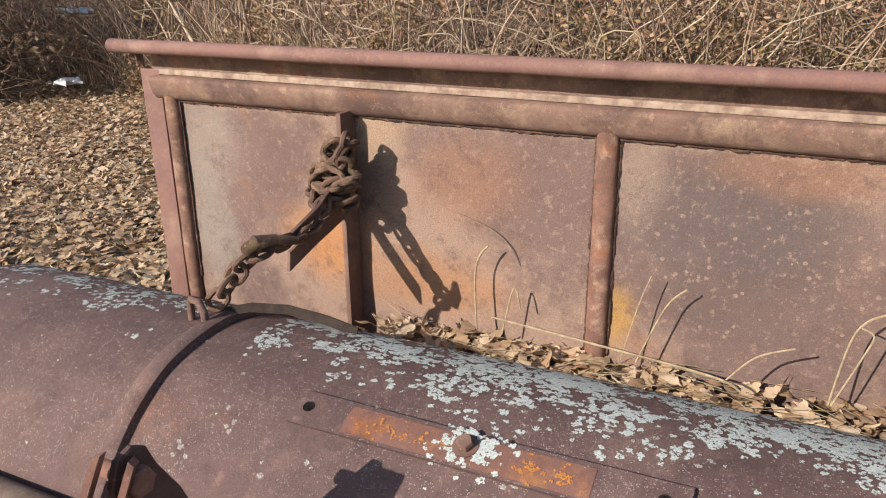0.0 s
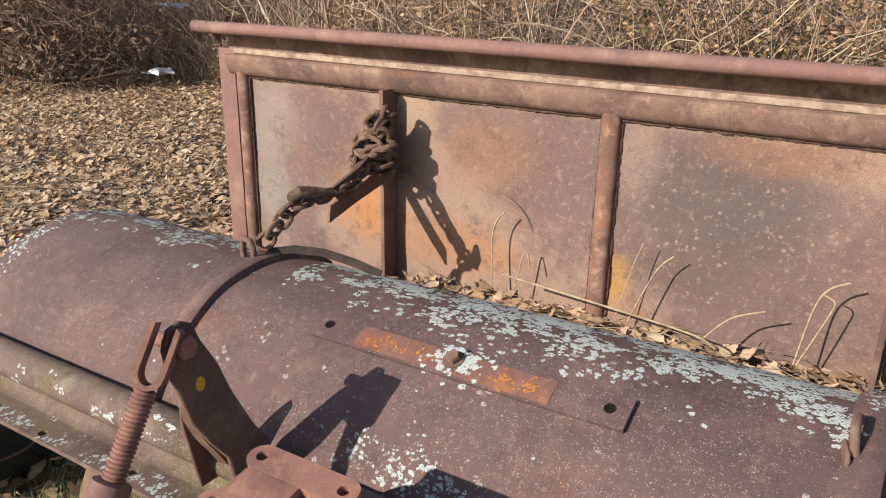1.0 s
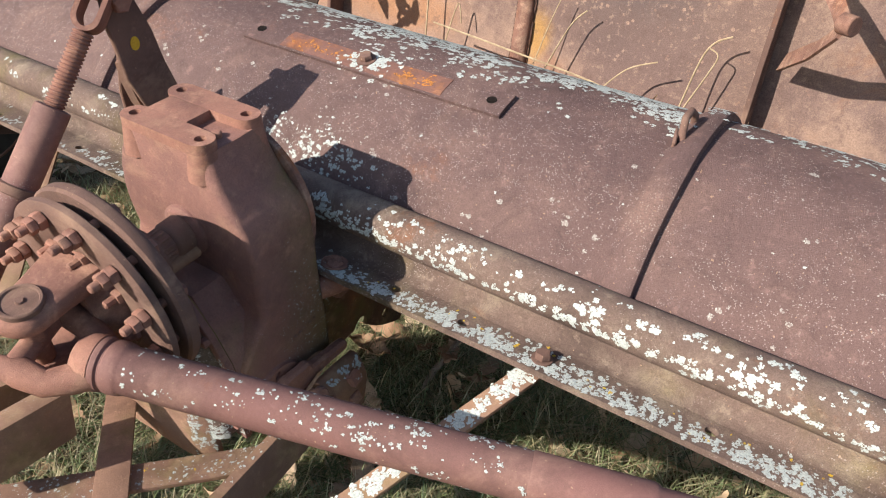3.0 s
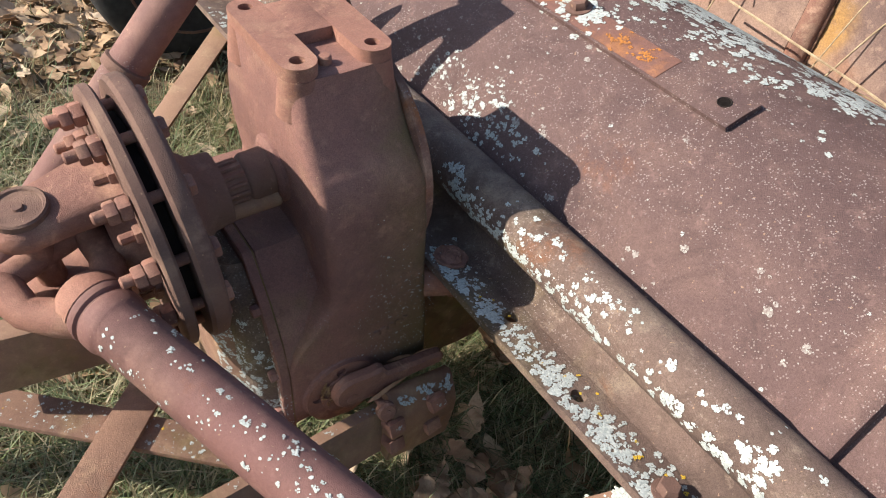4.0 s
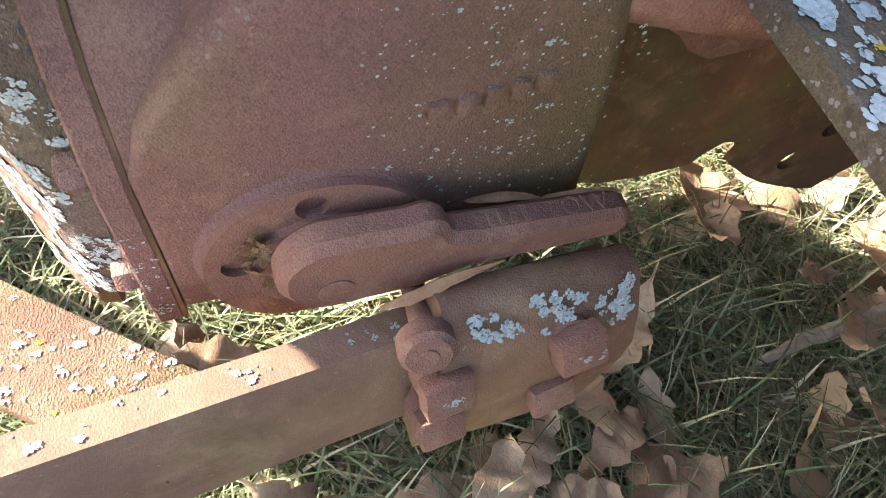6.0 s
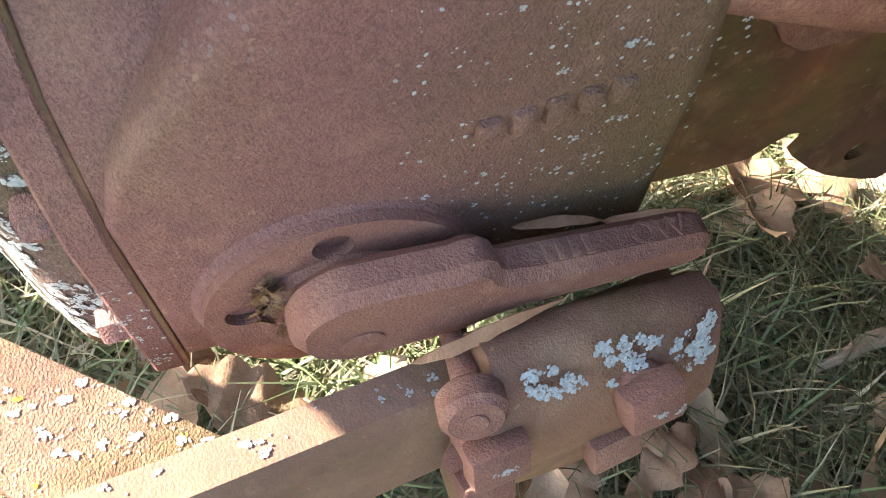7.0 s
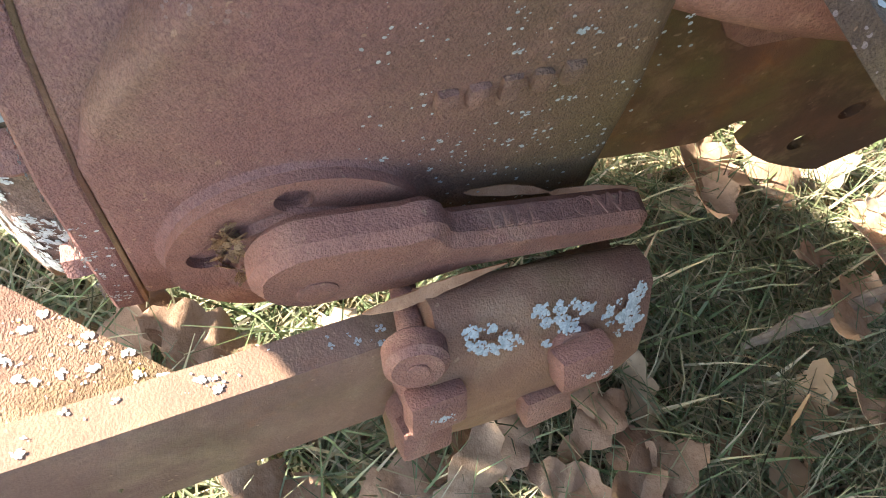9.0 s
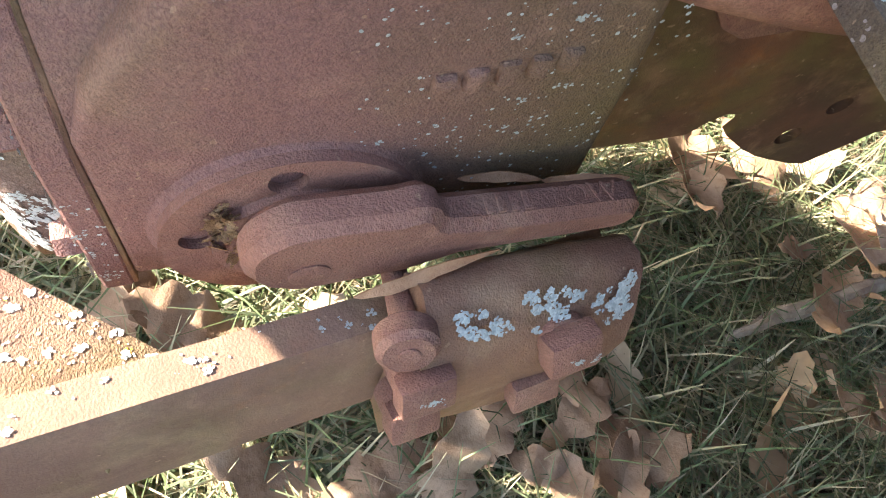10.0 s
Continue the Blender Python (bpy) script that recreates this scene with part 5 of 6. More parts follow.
for i in range(2600):
    x, y = rg.uniform(-14, -7.9), rg.uniform(5.0, 6.6)
    lines.append((bent((x, y, rg.uniform(0, 1.2)), (rg.gauss(0, 0.8), rg.gauss(-0.1, 0.6), rg.gauss(0.6, 0.6)), rg.uniform(0.3, 1.2), 8, 0.03, rg, 0.2), rg.uniform(0.003, 0.009)))
stems("bramble", lines, SHADED_TWIG, "tangled bramble stems, colour darkened for shade", "bramble")
for i in range(26000):
    x, z = rg.uniform(-14, -7.7), 2.4 * rg.random()
    y = 5.6 + rg.gauss(0, 0.45) + 0.15 * z
    if noise.noise(Vector((x * 1.2, z * 1.4, y))) < rg.uniform(-0.3, 0.2):
        continue
    s = rg.uniform(0.02, 0.06)
    rot = Euler((rg.uniform(0, 6), rg.uniform(0, 6), rg.uniform(0, 6))).to_matrix()
    k = len(V)
    for q in ((0, -1, 0), (0.55, -0.1, 0.2), (0, 1, 0.1), (-0.55, -0.1, 0.2)):
        V.append(Vector((x, y, z)) + rot @ Vector(q) * s)
    F += [(k, k + 1, k + 2), (k, k + 2, k + 3)]
tagged(new("bramble_leaves", raw("bramble_leaves", V, F, SHADED_LEAF)), "brown-green bramble leaves, colour darkened for shade", "foliage", kind="stuff")
# earth bank behind the brush
V = []
F = []
nb = 60
for i in range(nb + 1):
    x = -40 + 70 * i / nb
    for j in range(9):
        y = bank_y(max(-15, min(4.5, x))) + 0.9 + 0.5 * j
        V.append((x, y, -0.1 + 0.42 * j + 0.25 * noise.noise(Vector((x * 0.9, j * 0.8, 2)))))
for i in range(nb):
    for j in range(8):
        k = i * 9 + j
        F.append((k, k + 9, k + 10, k + 1))
tagged(new("bank", raw("bank", V, F, plain("bank_litter", (0.115, 0.074, 0.050), (0.050, 0.034, 0.023), 3.5, 1.0, 1.0), True)), "shaded earth bank under brush", "bank", kind="structure")


# ---- lichen crusts ----
def crusts(name, spots, mat, parent, label, seed=2, grain=0.0024):
    """Crusts of many small lobes: each spot is (place, normal, radius), grain the largest lobe."""
    rg = random.Random(seed)
    V, F = [], []

    def lobe(m, x, y, q, z, n):
        k = len(V)
        V.append(m @ Vector((x, y, z + 0.2 * q)))
        ph = rg.uniform(0, 6)
        for i in range(n):
            a = ph + 2 * math.pi * i / n
            w = q * (1 + 0.28 * rg.uniform(-1, 1))
            V.append(m @ Vector((x + w * math.cos(a), y + w * math.sin(a), z)))
        for i in range(n):
            F.append((k, k + 1 + i, k + 1 + (i + 1) % n))

    for p, nrm, r in spots:
        m = frame_to(p, nrm)
        if r < 0.9 * grain:
            lobe(m, 0, 0, r, 0.0003, 7)
            continue
        squash, turn = rg.uniform(0.6, 1.0), rg.uniform(0, 3)
        n_ = int(7 + r * 1900) if grain > 0.002 else int(1.1 * (r / (0.7 * grain)) ** 2)
        for i in range(n_):
            a, d = rg.uniform(0, 2 * math.pi), r * math.sqrt(rg.uniform(0.0, 1.0))
            d *= 0.75 + 0.35 * math.sin(3 * a + turn) * math.sin(2 * a + 2 * turn)
            lobe(m, d * math.cos(a), squash * d * math.sin(a), min(grain, r * 0.34) * rg.uniform(0.45, 1.0), 0.0002 + 0.5 * grain * rg.random() * (1 - 0.6 * min(1, d / r)), 6)
    ob = new(name, raw(name, V, F, mat, True))
    ob.parent = parent
    return tagged(ob, label, kind="stuff")


def clump(rg, at, n, spread, r0, r1):
    """Rosettes round a spot given in two surface coordinates."""
    return [(at[0] + rg.gauss(0, spread[0]), at[1] + rg.gauss(0, spread[1]), rg.uniform(r0, r1) * rg.choice((0.6, 0.8, 1.0))) for _ in range(n)]


rg = random.Random(77)
flat_spots = []
ghosts = []


def patchy(x, d, k=0.0):
    return noise.noise(Vector((x * 6.5, d * 0.11, 4.0))) + 0.5 * noise.noise(Vector((x * 17, d * 0.3, 8.0))) > k


for i in range(900):
    x, d = rg.uniform(-0.80, 0.25), rg.gauss(15, 10)
    if patchy(x, d, rg.uniform(-0.35, 0.15)):
        flat_spots += clump(rg, (x, d), rg.randint(2, 9), (0.013, 2.2), 0.004, 0.0115)
for i in range(34):
    x = rg.uniform(-0.66, 0.25)
    flat_spots += clump(rg, (x, rg.gauss(-6 - 4 * (x + 0.3), 5)), rg.randint(1, 6), (0.013, 2.0), 0.003, 0.009)
for i in range(200):
    x, d = rg.uniform(-1.56, -0.96), rg.gauss(14, 10)
    if patchy(x, d, rg.uniform(-0.35, 0.2)):
        flat_spots += clump(rg, (x, d), rg.randint(2, 8), (0.014, 2.4), 0.0035, 0.011)
for i in range(34):
    flat_spots += clump(rg, (rg.gauss(-1.545, 0.012), rg.uniform(-60, 20)), rg.randint(2, 6), (0.010, 2.0), 0.002, 0.007)
for i in range(130):
    x, d = rg.uniform(0.30, 0.92), rg.gauss(12, 8)
    if patchy(x, d, rg.uniform(-0.3, 0.2)):
        flat_spots += clump(rg, (x, d), rg.randint(2, 8), (0.014, 2.2), 0.0035, 0.010)
for i in range(90):
    flat_spots.append((rg.uniform(-1.5, 0.9), rg.uniform(-62, 0), rg.uniform(0.0012, 0.0050) * rg.random()))
for i in range(300):
    ghosts.append((rg.uniform(-1.5, 0.9), rg.uniform(-64, 0), 0.0006 + 0.0030 * rg.random() ** 2))
for i in range(70):
    ghosts += clump(rg, (rg.uniform(-0.8, 0.9), rg.uniform(-63, -4)), rg.randint(1, 3), (0.008, 1.2), 0.003, 0.008)
for i in range(260):
    ghosts.append((rg.gauss(-0.40, 0.11), rg.gauss(-52, 5), 0.0005 + 0.0035 * rg.random() ** 2))
for i in range(64):
    flat_spots += clump(rg, (rg.gauss(-0.32, 0.065), rg.gauss(-56.5, 3.4)), rg.randint(1, 5), (0.011, 1.6), 0.002, 0.0062)
on_hood = [((hood_at(x, d, 0.0005 if not (-0.625 < x < -0.033 and -27.6 < d < -17.6) else 0.0084), hood_dir(d), r), x, d) for x, d, r in flat_spots if d > -66]
crusts("lichen", [s for s, x, d in on_hood if s[2] > 0.0022], LICHEN, hood, "pale blue-grey lichen crust")
crusts("lichen", [s for s, x, d in on_hood if s[2] <= 0.0022] + [(hood_at(x, d, 0.0004), hood_dir(d), r) for x, d, r in ghosts if d > -66], LICHEN_DUST, hood, "dull grey lichen flecks", 18, 0.0016)
crusts("lichen", [(hood_at(0.28 + u, d, 0.0155), hood_dir(d), r) for u, d, r in clump(rg, (-0.004, 12), 60, (0.010, 7), 0.002, 0.007)] + [(hood_at(u, d, 0.0006), hood_dir(d), r) for u, d, r in clump(rg, (0.238, -6), 40, (0.010, 4), 0.002, 0.006)], LICHEN, hood, "white lichen on the strap", 19)
bolt_spots = [s for s in clump(rg, (-0.338, -22.4), 140, (0.024, 2.6), 0.003, 0.009)]
crusts("lichen", [(hood_at(x, d, 0.0090 if -27.6 < d < -17.6 else 0.0006), hood_dir(d), r) for x, d, r in bolt_spots], LICHEN, plate, "white lichen round the bolt", 3)
paint_spots = []
for x, n, sx in ((-0.455, 30, 0.022), (-0.242, 30, 0.010), (-0.192, 30, 0.010), (-0.40, 8, 0.02)):
    paint_spots += [(x + rg.gauss(0, sx), -23.6 + rg.gauss(0, 1.4), rg.uniform(0.001, 0.0045)) for _ in range(n)]
crusts("flaked_paint", [(hood_at(x, d, 0.0088), hood_dir(d), r) for x, d, r in paint_spots], PAINT, plate, "flaking orange paint", 4)
spots = []
for i in range(185):
    x = -0.25 + 1.17 * rg.random() ** 1.25 if rg.random() < 0.85 else rg.uniform(X0, -0.55)
    for u, v, r in clump(rg, (x, rg.choice((rg.gauss(-92, 9), rg.gauss(-45, 22)))), rg.randint(1, 6), (0.010, 6), 0.0022, 0.0080):
        if -115 < v < 20:
            a = radians(v)
            spots.append((Vector((u, BY + BR * math.sin(a), BZ + BR * math.cos(a))), Vector((0, math.sin(a), math.cos(a))), r))
for i in range(190):
    u, v = rg.uniform(-0.2, X1), rg.gauss(-100, 8)
    a = radians(v)
    spots.append((Vector((u, BY + BR * math.sin(a), BZ + BR * math.cos(a))), Vector((0, math.sin(a), math.cos(a))), rg.uniform(0.002, 0.007)))
crusts("lichen", [s for s in spots if X0 < s[0].x < X1], LICHEN, beam_tube, "white lichen crust", 5)
spots = []
for i in range(460):
    x = -0.20 + 1.12 * rg.random() ** 1.2 if rg.random() < 0.85 else rg.uniform(X0, -0.55)
    for u, v, r in clump(rg, (x, 0.564 + abs(rg.gauss(0, 0.020))), rg.randint(1, 6), (0.011, 0.008), 0.002, 0.0082):
        if 0.562 < v < 0.632 and X0 < u < X1 and all(math.hypot(u - p, v - q) > 0.0095 + r for p, q in HOLES):
            spots.append((Vector((u, v, 0.4822)), Vector((0, 0, 1)), r))
crusts("lichen", spots, LICHEN, chan, "white lichen crust", 6)
spots = [(Vector((rg.uniform(-0.15, 0.9), 0.575 + abs(rg.gauss(0, 0.025)), 0.4825)), Vector((0, 0, 1)), rg.uniform(0.0015, 0.0045)) for i in range(45)]
crusts("yellow_lichen", spots, LICHEN_YELLOW, chan, "orange-yellow lichen spots", 8)
spots = []
tm = frame_to(TUBE0, TUBE_D)
for i in range(120):
    a0, h0 = rg.gauss(1.7, 0.9), rg.uniform(0.05, 0.55)
    for k in range(rg.randint(1, 5)):
        a, h = a0 + rg.gauss(0, 0.12), h0 + rg.gauss(0, 0.006)
        nrm = tm.to_3x3() @ Vector((math.cos(a), math.sin(a), 0))
        spots.append((tm @ Vector((0.0318 * math.cos(a), 0.0318 * math.sin(a), h)), nrm, 0.0006 + 0.0038 * rg.random() ** 1.7))
crusts("lichen", spots, LICHEN, tube, "pale lichen spots", 9)
spots = []
for y, n, s, t0 in ((0.509, 7, 0.006, 0.45), (0.526, 2, 0.003, 0.7), (0.536, 3, 0.004, 0.35), (0.548, 6, 0.006, 0.3), (0.553, 4, 0.005, 0.8), (0.568, 3, 0.004, 0.55), (0.582, 12, 0.006, 0.35), (0.575, 6, 0.006, 0.7)):
    for i in range(n):
        t = min(0.95, max(0.05, t0 + rg.gauss(0, 0.22)))
        yy = y + rg.gauss(0, s)
        if 0.494 < yy < 0.59:
            q = (yy - 0.49) / 0.11
            spots.append((Vector((-0.120 + 0.014 * t - 0.006 * q + 0.0026, yy, 0.3135 - 0.0165 * t + 0.004 * q + 0.0024)), Vector((0.76, 0, 0.65)), rg.uniform(0.0022, 0.0054)))
for y, z, x in ((0.490, 0.282, -0.0905), (0.555, 0.2965, -0.093)):
    for i in range(12):
        spots.append((Vector((x, y + rg.gauss(0, 0.005), z + 0.007 + rg.gauss(0, 0.003))), Vector((0.9, 0.05, 0.42)), rg.uniform(0.001, 0.0025)))
crusts("lichen", spots, LICHEN, blk, "pale blue lichen", 10, 0.0011)
spots = [(Vector((beam_x(0.468) + rg.gauss(0.003, 0.003), 0.466 + rg.gauss(0, 0.006), 0.2882)), Vector((0, 0, 1)), rg.uniform(0.001, 0.0032)) for _ in range(9)]
spots += [(Vector((beam_x(0.40) + rg.gauss(0.001, 0.002), 0.400 + rg.gauss(0, 0.003), 0.2882)), Vector((0, 0, 1)), rg.uniform(0.001, 0.003)) for _ in range(6)]
for i in range(26):
    y = rg.uniform(0.2, 0.47)
    spots.append((Vector((beam_x(y) + rg.uniform(-0.006, 0.005), y, 0.2882)), Vector((0, 0, 1)), rg.uniform(0.0005, 0.0032)))
crusts("lichen", spots, LICHEN, frame_part, "pale blue lichen", 11, 0.0011)

spots = []
for i in range(46):
    a = rg.uniform(2.7, 3.95)
    rr = rg.uniform(0.026, 0.036)
    spots.append((Vector((-0.1665 + rg.uniform(0, 0.004), 0.447 + rr * math.cos(a), 0.3175 + rr * math.sin(a))), Vector((1, rg.gauss(0, 0.5), rg.gauss(0, 0.5))), rg.uniform(0.003, 0.0065)))
crusts("dirt", spots, DIRT, gear_case, "packed tan crumbs of dirt", 12, 0.0011)
# flecks on the gear case's side
def case_fleck(yl, zl, r):
    p = G @ Vector((0.1405, yl, zl))
    return (p, G.to_3x3() @ Vector((1, 0, 0)), r)


spots = []
for i in range(620):
    yl, zl = rg.gauss(0.088, 0.04), rg.gauss(-0.21, 0.065)
    if 0.085 - 0.02 < yl < 0.15 or zl > -0.3:
        if 0.03 < yl < 0.15 and zl > -0.33:
            spots.append(case_fleck(yl, zl, rg.uniform(0.0002, 0.0009) * (1 + (rg.random() < 0.10) * 2.2)))
crusts("lichen", spots, LICHEN, gear_case, "tiny pale lichen flecks", 14, 0.0011)
# lichen on the struts
spots = []
for i in range(240):
    t, w = rg.uniform(0.02, 0.75), rg.gauss(0, 0.011)
    d = Vector((0.02 - 0.215, 0.20 - 0.615, 0.268 - 0.471))
    sd = d.normalized().cross(Vector((0, 0, 1))).normalized()
    if abs(w) < 0.017:
        spots.append((Vector((0.215, 0.615, 0.471)) + d * t + sd * w, sd.cross(d).normalized(), rg.uniform(0.002, 0.010)))
crusts("lichen", spots, LICHEN, strut_r, "white lichen patches", 15)
spots = []
for i in range(2300):
    foot, rc, profile = COVERS[i % 2]
    lip_ = i % 2
    zl = foot + 0.010 + (-0.15 - foot) * rg.random() ** (0.9 if lip_ else 1.6)
    q = rg.uniform(1.0, 5.6) if lip_ else rg.uniform(0.2, 4.99)
    (k0, y0_), (k1, y1_) = profile[int(q)], profile[int(q) + 1]
    u = q - int(q)
    grow = noise.noise(Vector((q * 0.55, zl * 42, 5.0 * lip_)))
    if grow < (-0.05 if lip_ else 0.05 - 0.09 * q) + 0.5 * max(0.0, zl + 0.22) / 0.1 * (1 - lip_):
        continue
    nrm = Vector((y0_ - y1_, k0 - k1, 0.0)).normalized()
    p = Vector((edge_x(zl) - k0 - (k1 - k0) * u, y0_ + (y1_ - y0_) * u, zl)) + nrm * 0.0005
    spots.append((G @ p, G.to_3x3() @ nrm, 0.0005 + 0.0034 * rg.random() ** 1.6))
for i in range(150):
    zl = -0.335 + 0.16 * rg.random() ** 1.5
    spots.append((G @ Vector((edge_x(zl) - rg.uniform(0.001, 0.012), -0.0735, zl)), axis, rg.uniform(0.0006, 0.003)))
    if i < 46:
        spots.append((G @ Vector((edge_x(zl) + 0.0004, rg.uniform(-0.073, -0.061), -0.335 + 0.07 * rg.random() ** 1.7)), G.to_3x3() @ Vector((1, 0, 0)), rg.uniform(0.0005, 0.0026)))
crusts("lichen", spots, LICHEN, gear_case, "white lichen on the cover edges", 16, 0.0011)
# scattered flecks on the braces
spots = []
gold = []
for i in range(620):
    t, w = rg.random() ** 1.6, rg.uniform(-0.025, 0.025)
    d = Vector((-0.50, -0.623, 0))
    sd = Vector((0.78, -0.626, 0))
    at = Vector((-0.120, 0.383, 0.2402)) + d * t + sd * w
    if i % 26 == 0:
        gold.append((at, Vector((0, 0, 1)), rg.uniform(0.001, 0.003)))
    else:
        spots.append((at, Vector((0, 0, 1)), 0.0004 + 0.0032 * rg.random() ** 2.4))
crusts("yellow_lichen", gold, LICHEN_YELLOW, brace_r, "yellow lichen spots", 20, 0.0011)
crusts("lichen", spots, LICHEN, brace_r, "pale lichen flecks", 17, 0.0011)

# dry stalks standing behind the hood
def stalk(points, r):
    return solo("dry_stalk", sweep(catmull(points, 5), 0.8 * r, 6), rng_straw, "thin dry stalk caught among the leaves", "stalk", "dry stalks behind the hood")


rng_straw = plain("stalk", (0.42, 0.33, 0.21), (0.25, 0.18, 0.11), 60, 0.8)
for pts, r in (
    ([(-0.558, 1.40, 0.64), (-0.566, 1.41, 0.752), (-0.557, 1.41, 0.801), (-0.536, 1.41, 0.83)], 0.0028),
    ([(-0.50, 1.40, 0.64), (-0.478, 1.41, 0.745), (-0.463, 1.41, 0.70)], 0.0022),
    ([(-0.50, 1.34, 0.705), (-0.286, 1.34, 0.688), (-0.07, 1.34, 0.668), (-0.017, 1.34, 0.648)], 0.0030),
    ([(-0.245, 1.39, 0.64), (-0.22, 1.40, 0.755), (-0.2, 1.40, 0.82)], 0.0016),
    ([(-0.215, 1.39, 0.64), (-0.169, 1.40, 0.76), (-0.134, 1.40, 0.803)], 0.0024),
    ([(0.125, 1.37, 0.64), (0.143, 1.38, 0.759), (0.163, 1.38, 0.803), (0.195, 1.38, 0.823)], 0.0026),
    ([(0.13, 1.37, 0.64), (0.168, 1.38, 0.744), (0.176, 1.38, 0.779), (0.156, 1.38, 0.79)], 0.0022),
    ([(-0.045, 1.35, 0.66), (0.0, 1.36, 0.711), (0.061, 1.36, 0.741)], 0.0022)):
    stalk(pts, r)
# white scraps in the brush
for x, y, z, s_ in ((-7.75, 6.2, 0.10, 0.15), (-8.39, 7.0, 0.82, 0.17)):
    sc = bmesh.new()
    bmesh.ops.create_grid(sc, x_segments=7, y_segments=5, size=s_)
    for v in sc.verts:
        q = noise.noise_vector(v.co * 9 + Vector((x, 0, 0)))
        v.co = Vector((x, y, z + 0.12)) + v.co + q * s_ * 0.55
    rr = bmesh.ops.extrude_face_region(sc, geom=list(sc.faces))
    for v in (g for g in rr["geom"] if isinstance(g, bmesh.types.BMVert)):
        v.co.z += 0.006
    solo("plastic_scrap", sc, WHITE, "crumpled white plastic scrap in the brush", "scrap", "white scraps")


# large fallen leaves seen one by one
def oak_leaf(p, size, turn, tilt=(0.0, 0.0), seed=0):
    rg_ = random.Random(seed)
    v, f = leaf_verts(rg_, (0, 0, 0), size, 0.18, turn)
    rot = Euler((tilt[0], tilt[1], 0)).to_matrix()
    bm = bmesh.new()
    vs = [bm.verts.new(rot @ q + Vector(p)) for q in v]
    for q in f:
        try:
            bm.faces.new([vs[i] for i in q])
        except ValueError:
            pass
    bmesh.ops.remove_doubles(bm, verts=list(bm.verts), dist=1e-5)
    bmesh.ops.subdivide_edges(bm, edges=list(bm.edges), cuts=1, use_grid_fill=True, smooth=0.4)
    r_ = bmesh.ops.extrude_face_region(bm, geom=list(bm.faces))
    for q in (g for g in r_["geom"] if isinstance(g, bmesh.types.BMVert)):
        q.co.z += 0.0006
    return solo("oak_leaf", bm, BIG_LEAF, "curled tan dry oak leaf lying in the grass", "leaf", "large fallen leaves")


def big_leaf():
    m, nt, b = nodes_of("big_leaf", 0.7)
    co = coords(nt)
    info = nt.nodes.new("ShaderNodeObjectInfo")
    c = mix(nt, info.outputs["Random"], (0.33, 0.195, 0.12), (0.45, 0.31, 0.21))
    c = mix(nt, maths(nt, "MULTIPLY", ramp(nt, tex_noise(nt, 35, 6, 0.7, co), 0.45, 0.65), 0.6), c, (0.25, 0.145, 0.08))
    c = mix(nt, maths(nt, "MULTIPLY", ramp(nt, tex_noise(nt, 160, 4, 0.7, co), 0.5, 0.7), 0.4), c, (0.18, 0.105, 0.06))
    nt.links.new(c, b.inputs["Base Color"])
    bump(nt, b, tex_noise(nt, 90, 5, 0.7, co), 0.5, 0.003)
    return m


BIG_LEAF = big_leaf()
for i, (x, y, s, a) in enumerate(((-0.106, 0.593, 0.10, 1.2), (-0.122, 0.638, 0.09, 4.0), (-0.10, 0.532, 0.11, 0.3), (-0.073, 0.747, 0.10, 2.2), (-0.318, 0.904, 0.12, 0.9), (-0.328, 1.001, 0.12, 5.1),
        (-0.236, 0.424, 0.11, 2.8), (-0.245, 0.372, 0.10, 4.4), (-0.06, 1.029, 0.11, 3.3), (-0.23, 1.106, 0.10, 1.7), (-0.118, 0.452, 0.11, 5.7), (-0.112, 0.703, 0.09, 0.5), (-0.158, 1.006, 0.13, 0.6), (-0.065, 0.728, 0.1, 1.5), (-0.223, 0.996, 0.07, 3.0), (-0.088, 0.584, 0.12, 1.1), (-0.235, 0.411, 0.11, 2.2), (-0.315, 0.915, 0.11, 4.6), (-0.060, 0.978, 0.08, 5.5), (-0.20, 0.76, 0.11, 3.9), (-0.075, 0.665, 0.08, 2.6), (-0.225, 1.09, 0.19, 0.7), (-0.19, 1.14, 0.16, 2.4), (-0.064, 0.735, 0.12, 0.2), (-0.041, 0.674, 0.10, 1.4), (-0.342, 0.925, 0.12, 2.2), (-0.16, 0.70, 0.09, 4.8))):
    oak_leaf((x, y, ground_z(x, y) + 0.048), s, a, (0.25 * math.sin(3 * i), 0.25 * math.cos(5 * i)), 40 + i)
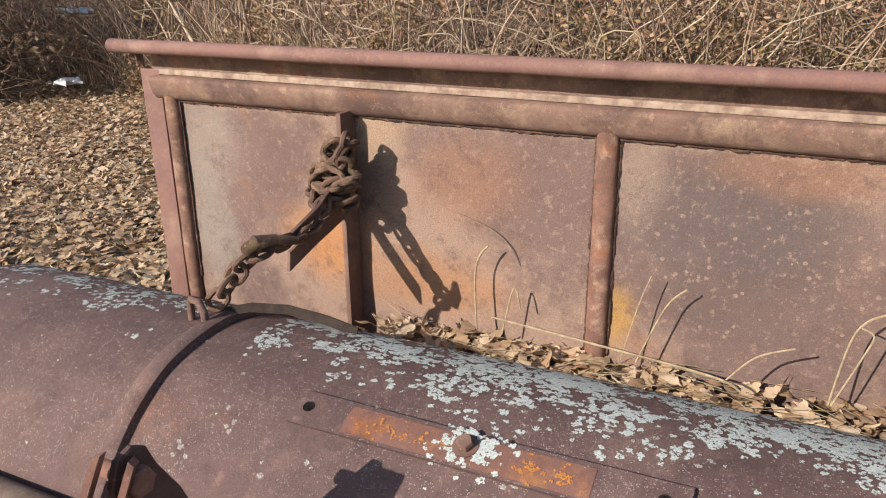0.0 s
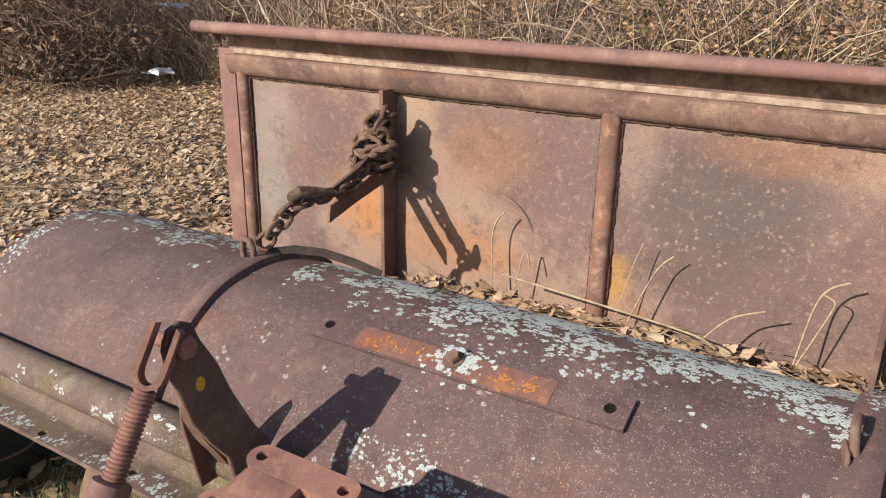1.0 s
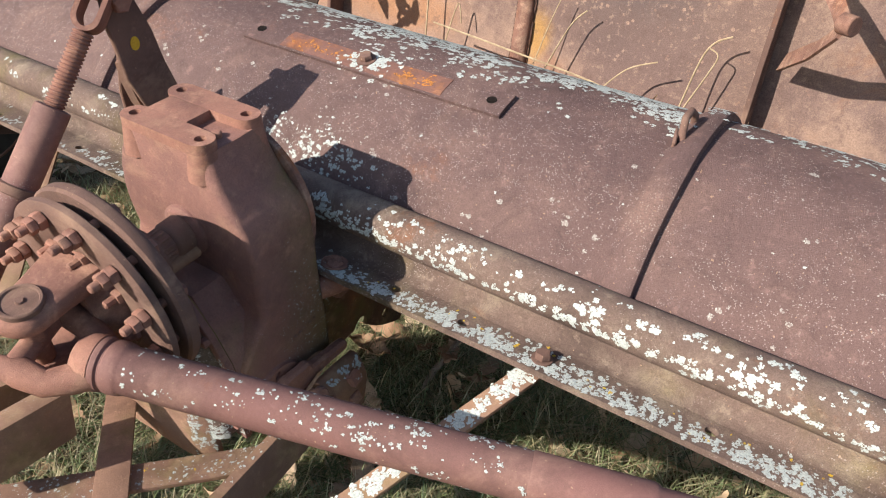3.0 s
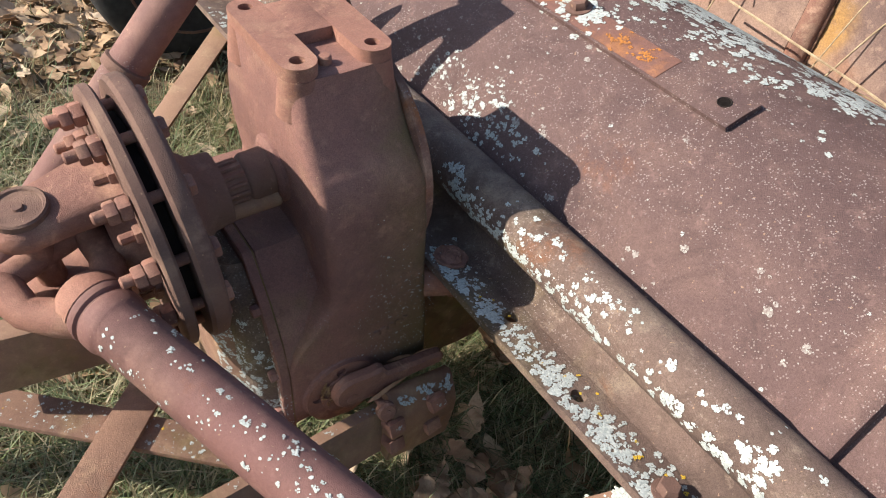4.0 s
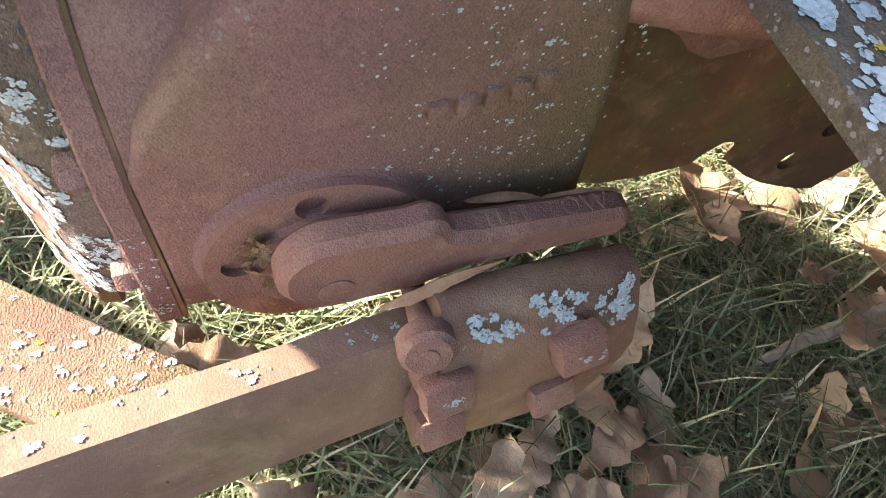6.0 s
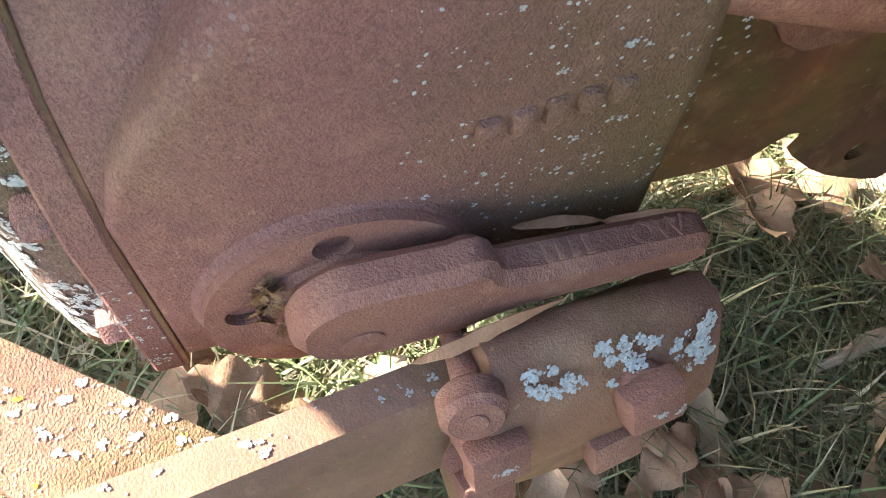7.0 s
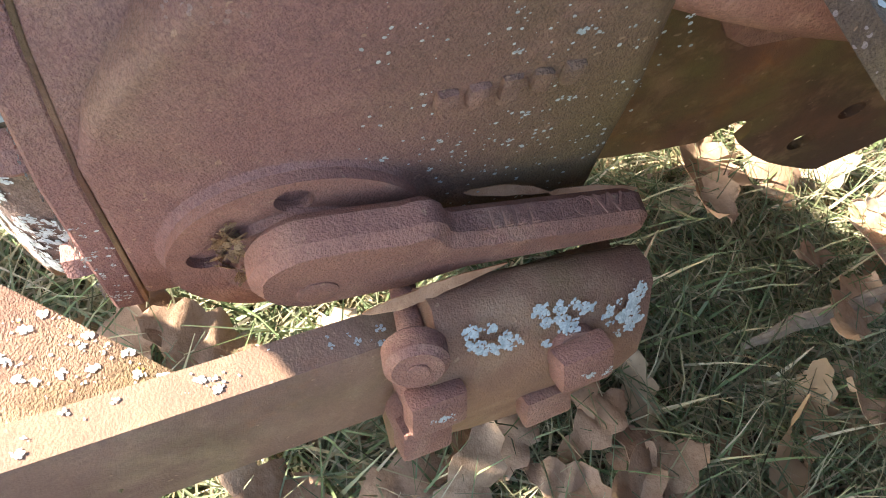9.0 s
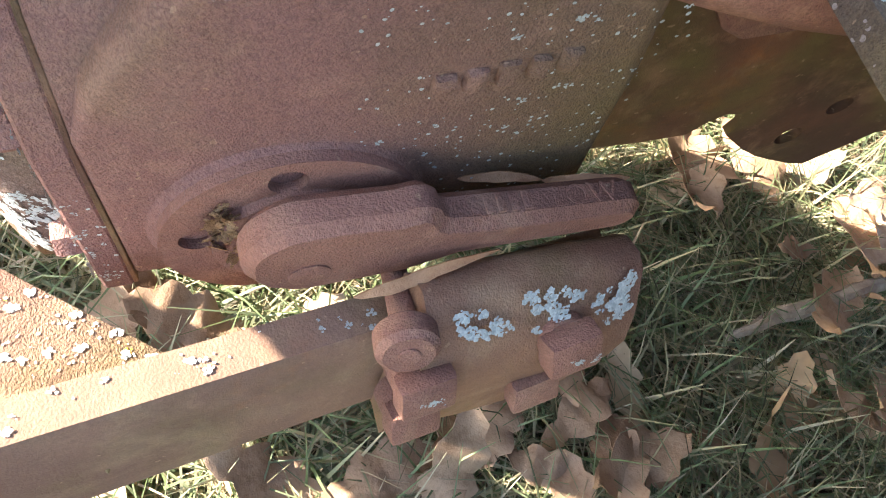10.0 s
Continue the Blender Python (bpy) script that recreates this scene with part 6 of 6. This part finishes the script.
CLAMP_LEAF = plain("brown_leaf", (0.52, 0.30, 0.17), (0.36, 0.18, 0.095), 70, 0.8, 0.5)


def leaf_strip(points, w, up, label):
    """A narrow dry leaf, pointed at both ends and slightly cupped."""
    pts = catmull(points, 5)
    up = Vector(up).normalized()
    rings = []
    for i, p in enumerate(pts):
        d = (pts[min(i + 1, len(pts) - 1)] - pts[max(i - 1, 0)]).normalized()
        s = d.cross(up).normalized()
        q = w / 2 * max(0.04, math.sin(math.pi * (i / (len(pts) - 1)) ** 0.8)) * (1 + 0.10 * math.sin(i * 1.9))
        rings.append([p + s * q + up * q * 0.25, p - up * 0.0003, p - s * q + up * q * 0.25, p - s * q + up * (q * 0.25 + 0.0007), p + up * 0.0006, p + s * q + up * (q * 0.25 + 0.0007)])
    return solo("dry_leaf", loft(rings), CLAMP_LEAF, label, "leaf", "leaves on the clamp")


leaf_strip([(-0.1345, 0.463, 0.3065), (-0.1355, 0.480, 0.312), (-0.138, 0.500, 0.3185), (-0.142, 0.525, 0.3200)], 0.0065, (0.75, 0.1, 0.65), "narrow tan dry leaf wedged under the lever")
leaf_strip([(-0.176, 0.515, 0.322), (-0.172, 0.535, 0.328), (-0.170, 0.553, 0.326)], 0.0050, (0.8, 0, 0.6), "crumpled brown dry leaf behind the lever")
leaf_strip([(-0.170, 0.553, 0.325), (-0.163, 0.575, 0.333), (-0.161, 0.588, 0.338)], 0.0075, (0.7, -0.3, 0.65), "pointed tan dry leaf behind the lever")
stick = [Vector((-0.150, 0.880, 0.030)), Vector((-0.156, 0.915, 0.036)), Vector((-0.162, 0.970, 0.040)), Vector((-0.168, 1.03, 0.040)), Vector((-0.176, 1.11, 0.038)), Vector((-0.19, 1.22, 0.03))]
solo("stick", noisy(sweep(catmull(stick, 5), [0.003 + 0.0055 * min(1, i / 9) for i in range(26)], 8), 0.0045, 28), plain("pale_bark", (0.42, 0.33, 0.25), (0.27, 0.19, 0.14), 45, 0.9, 0.6), "pale weathered stick lying in the grass", "stick")
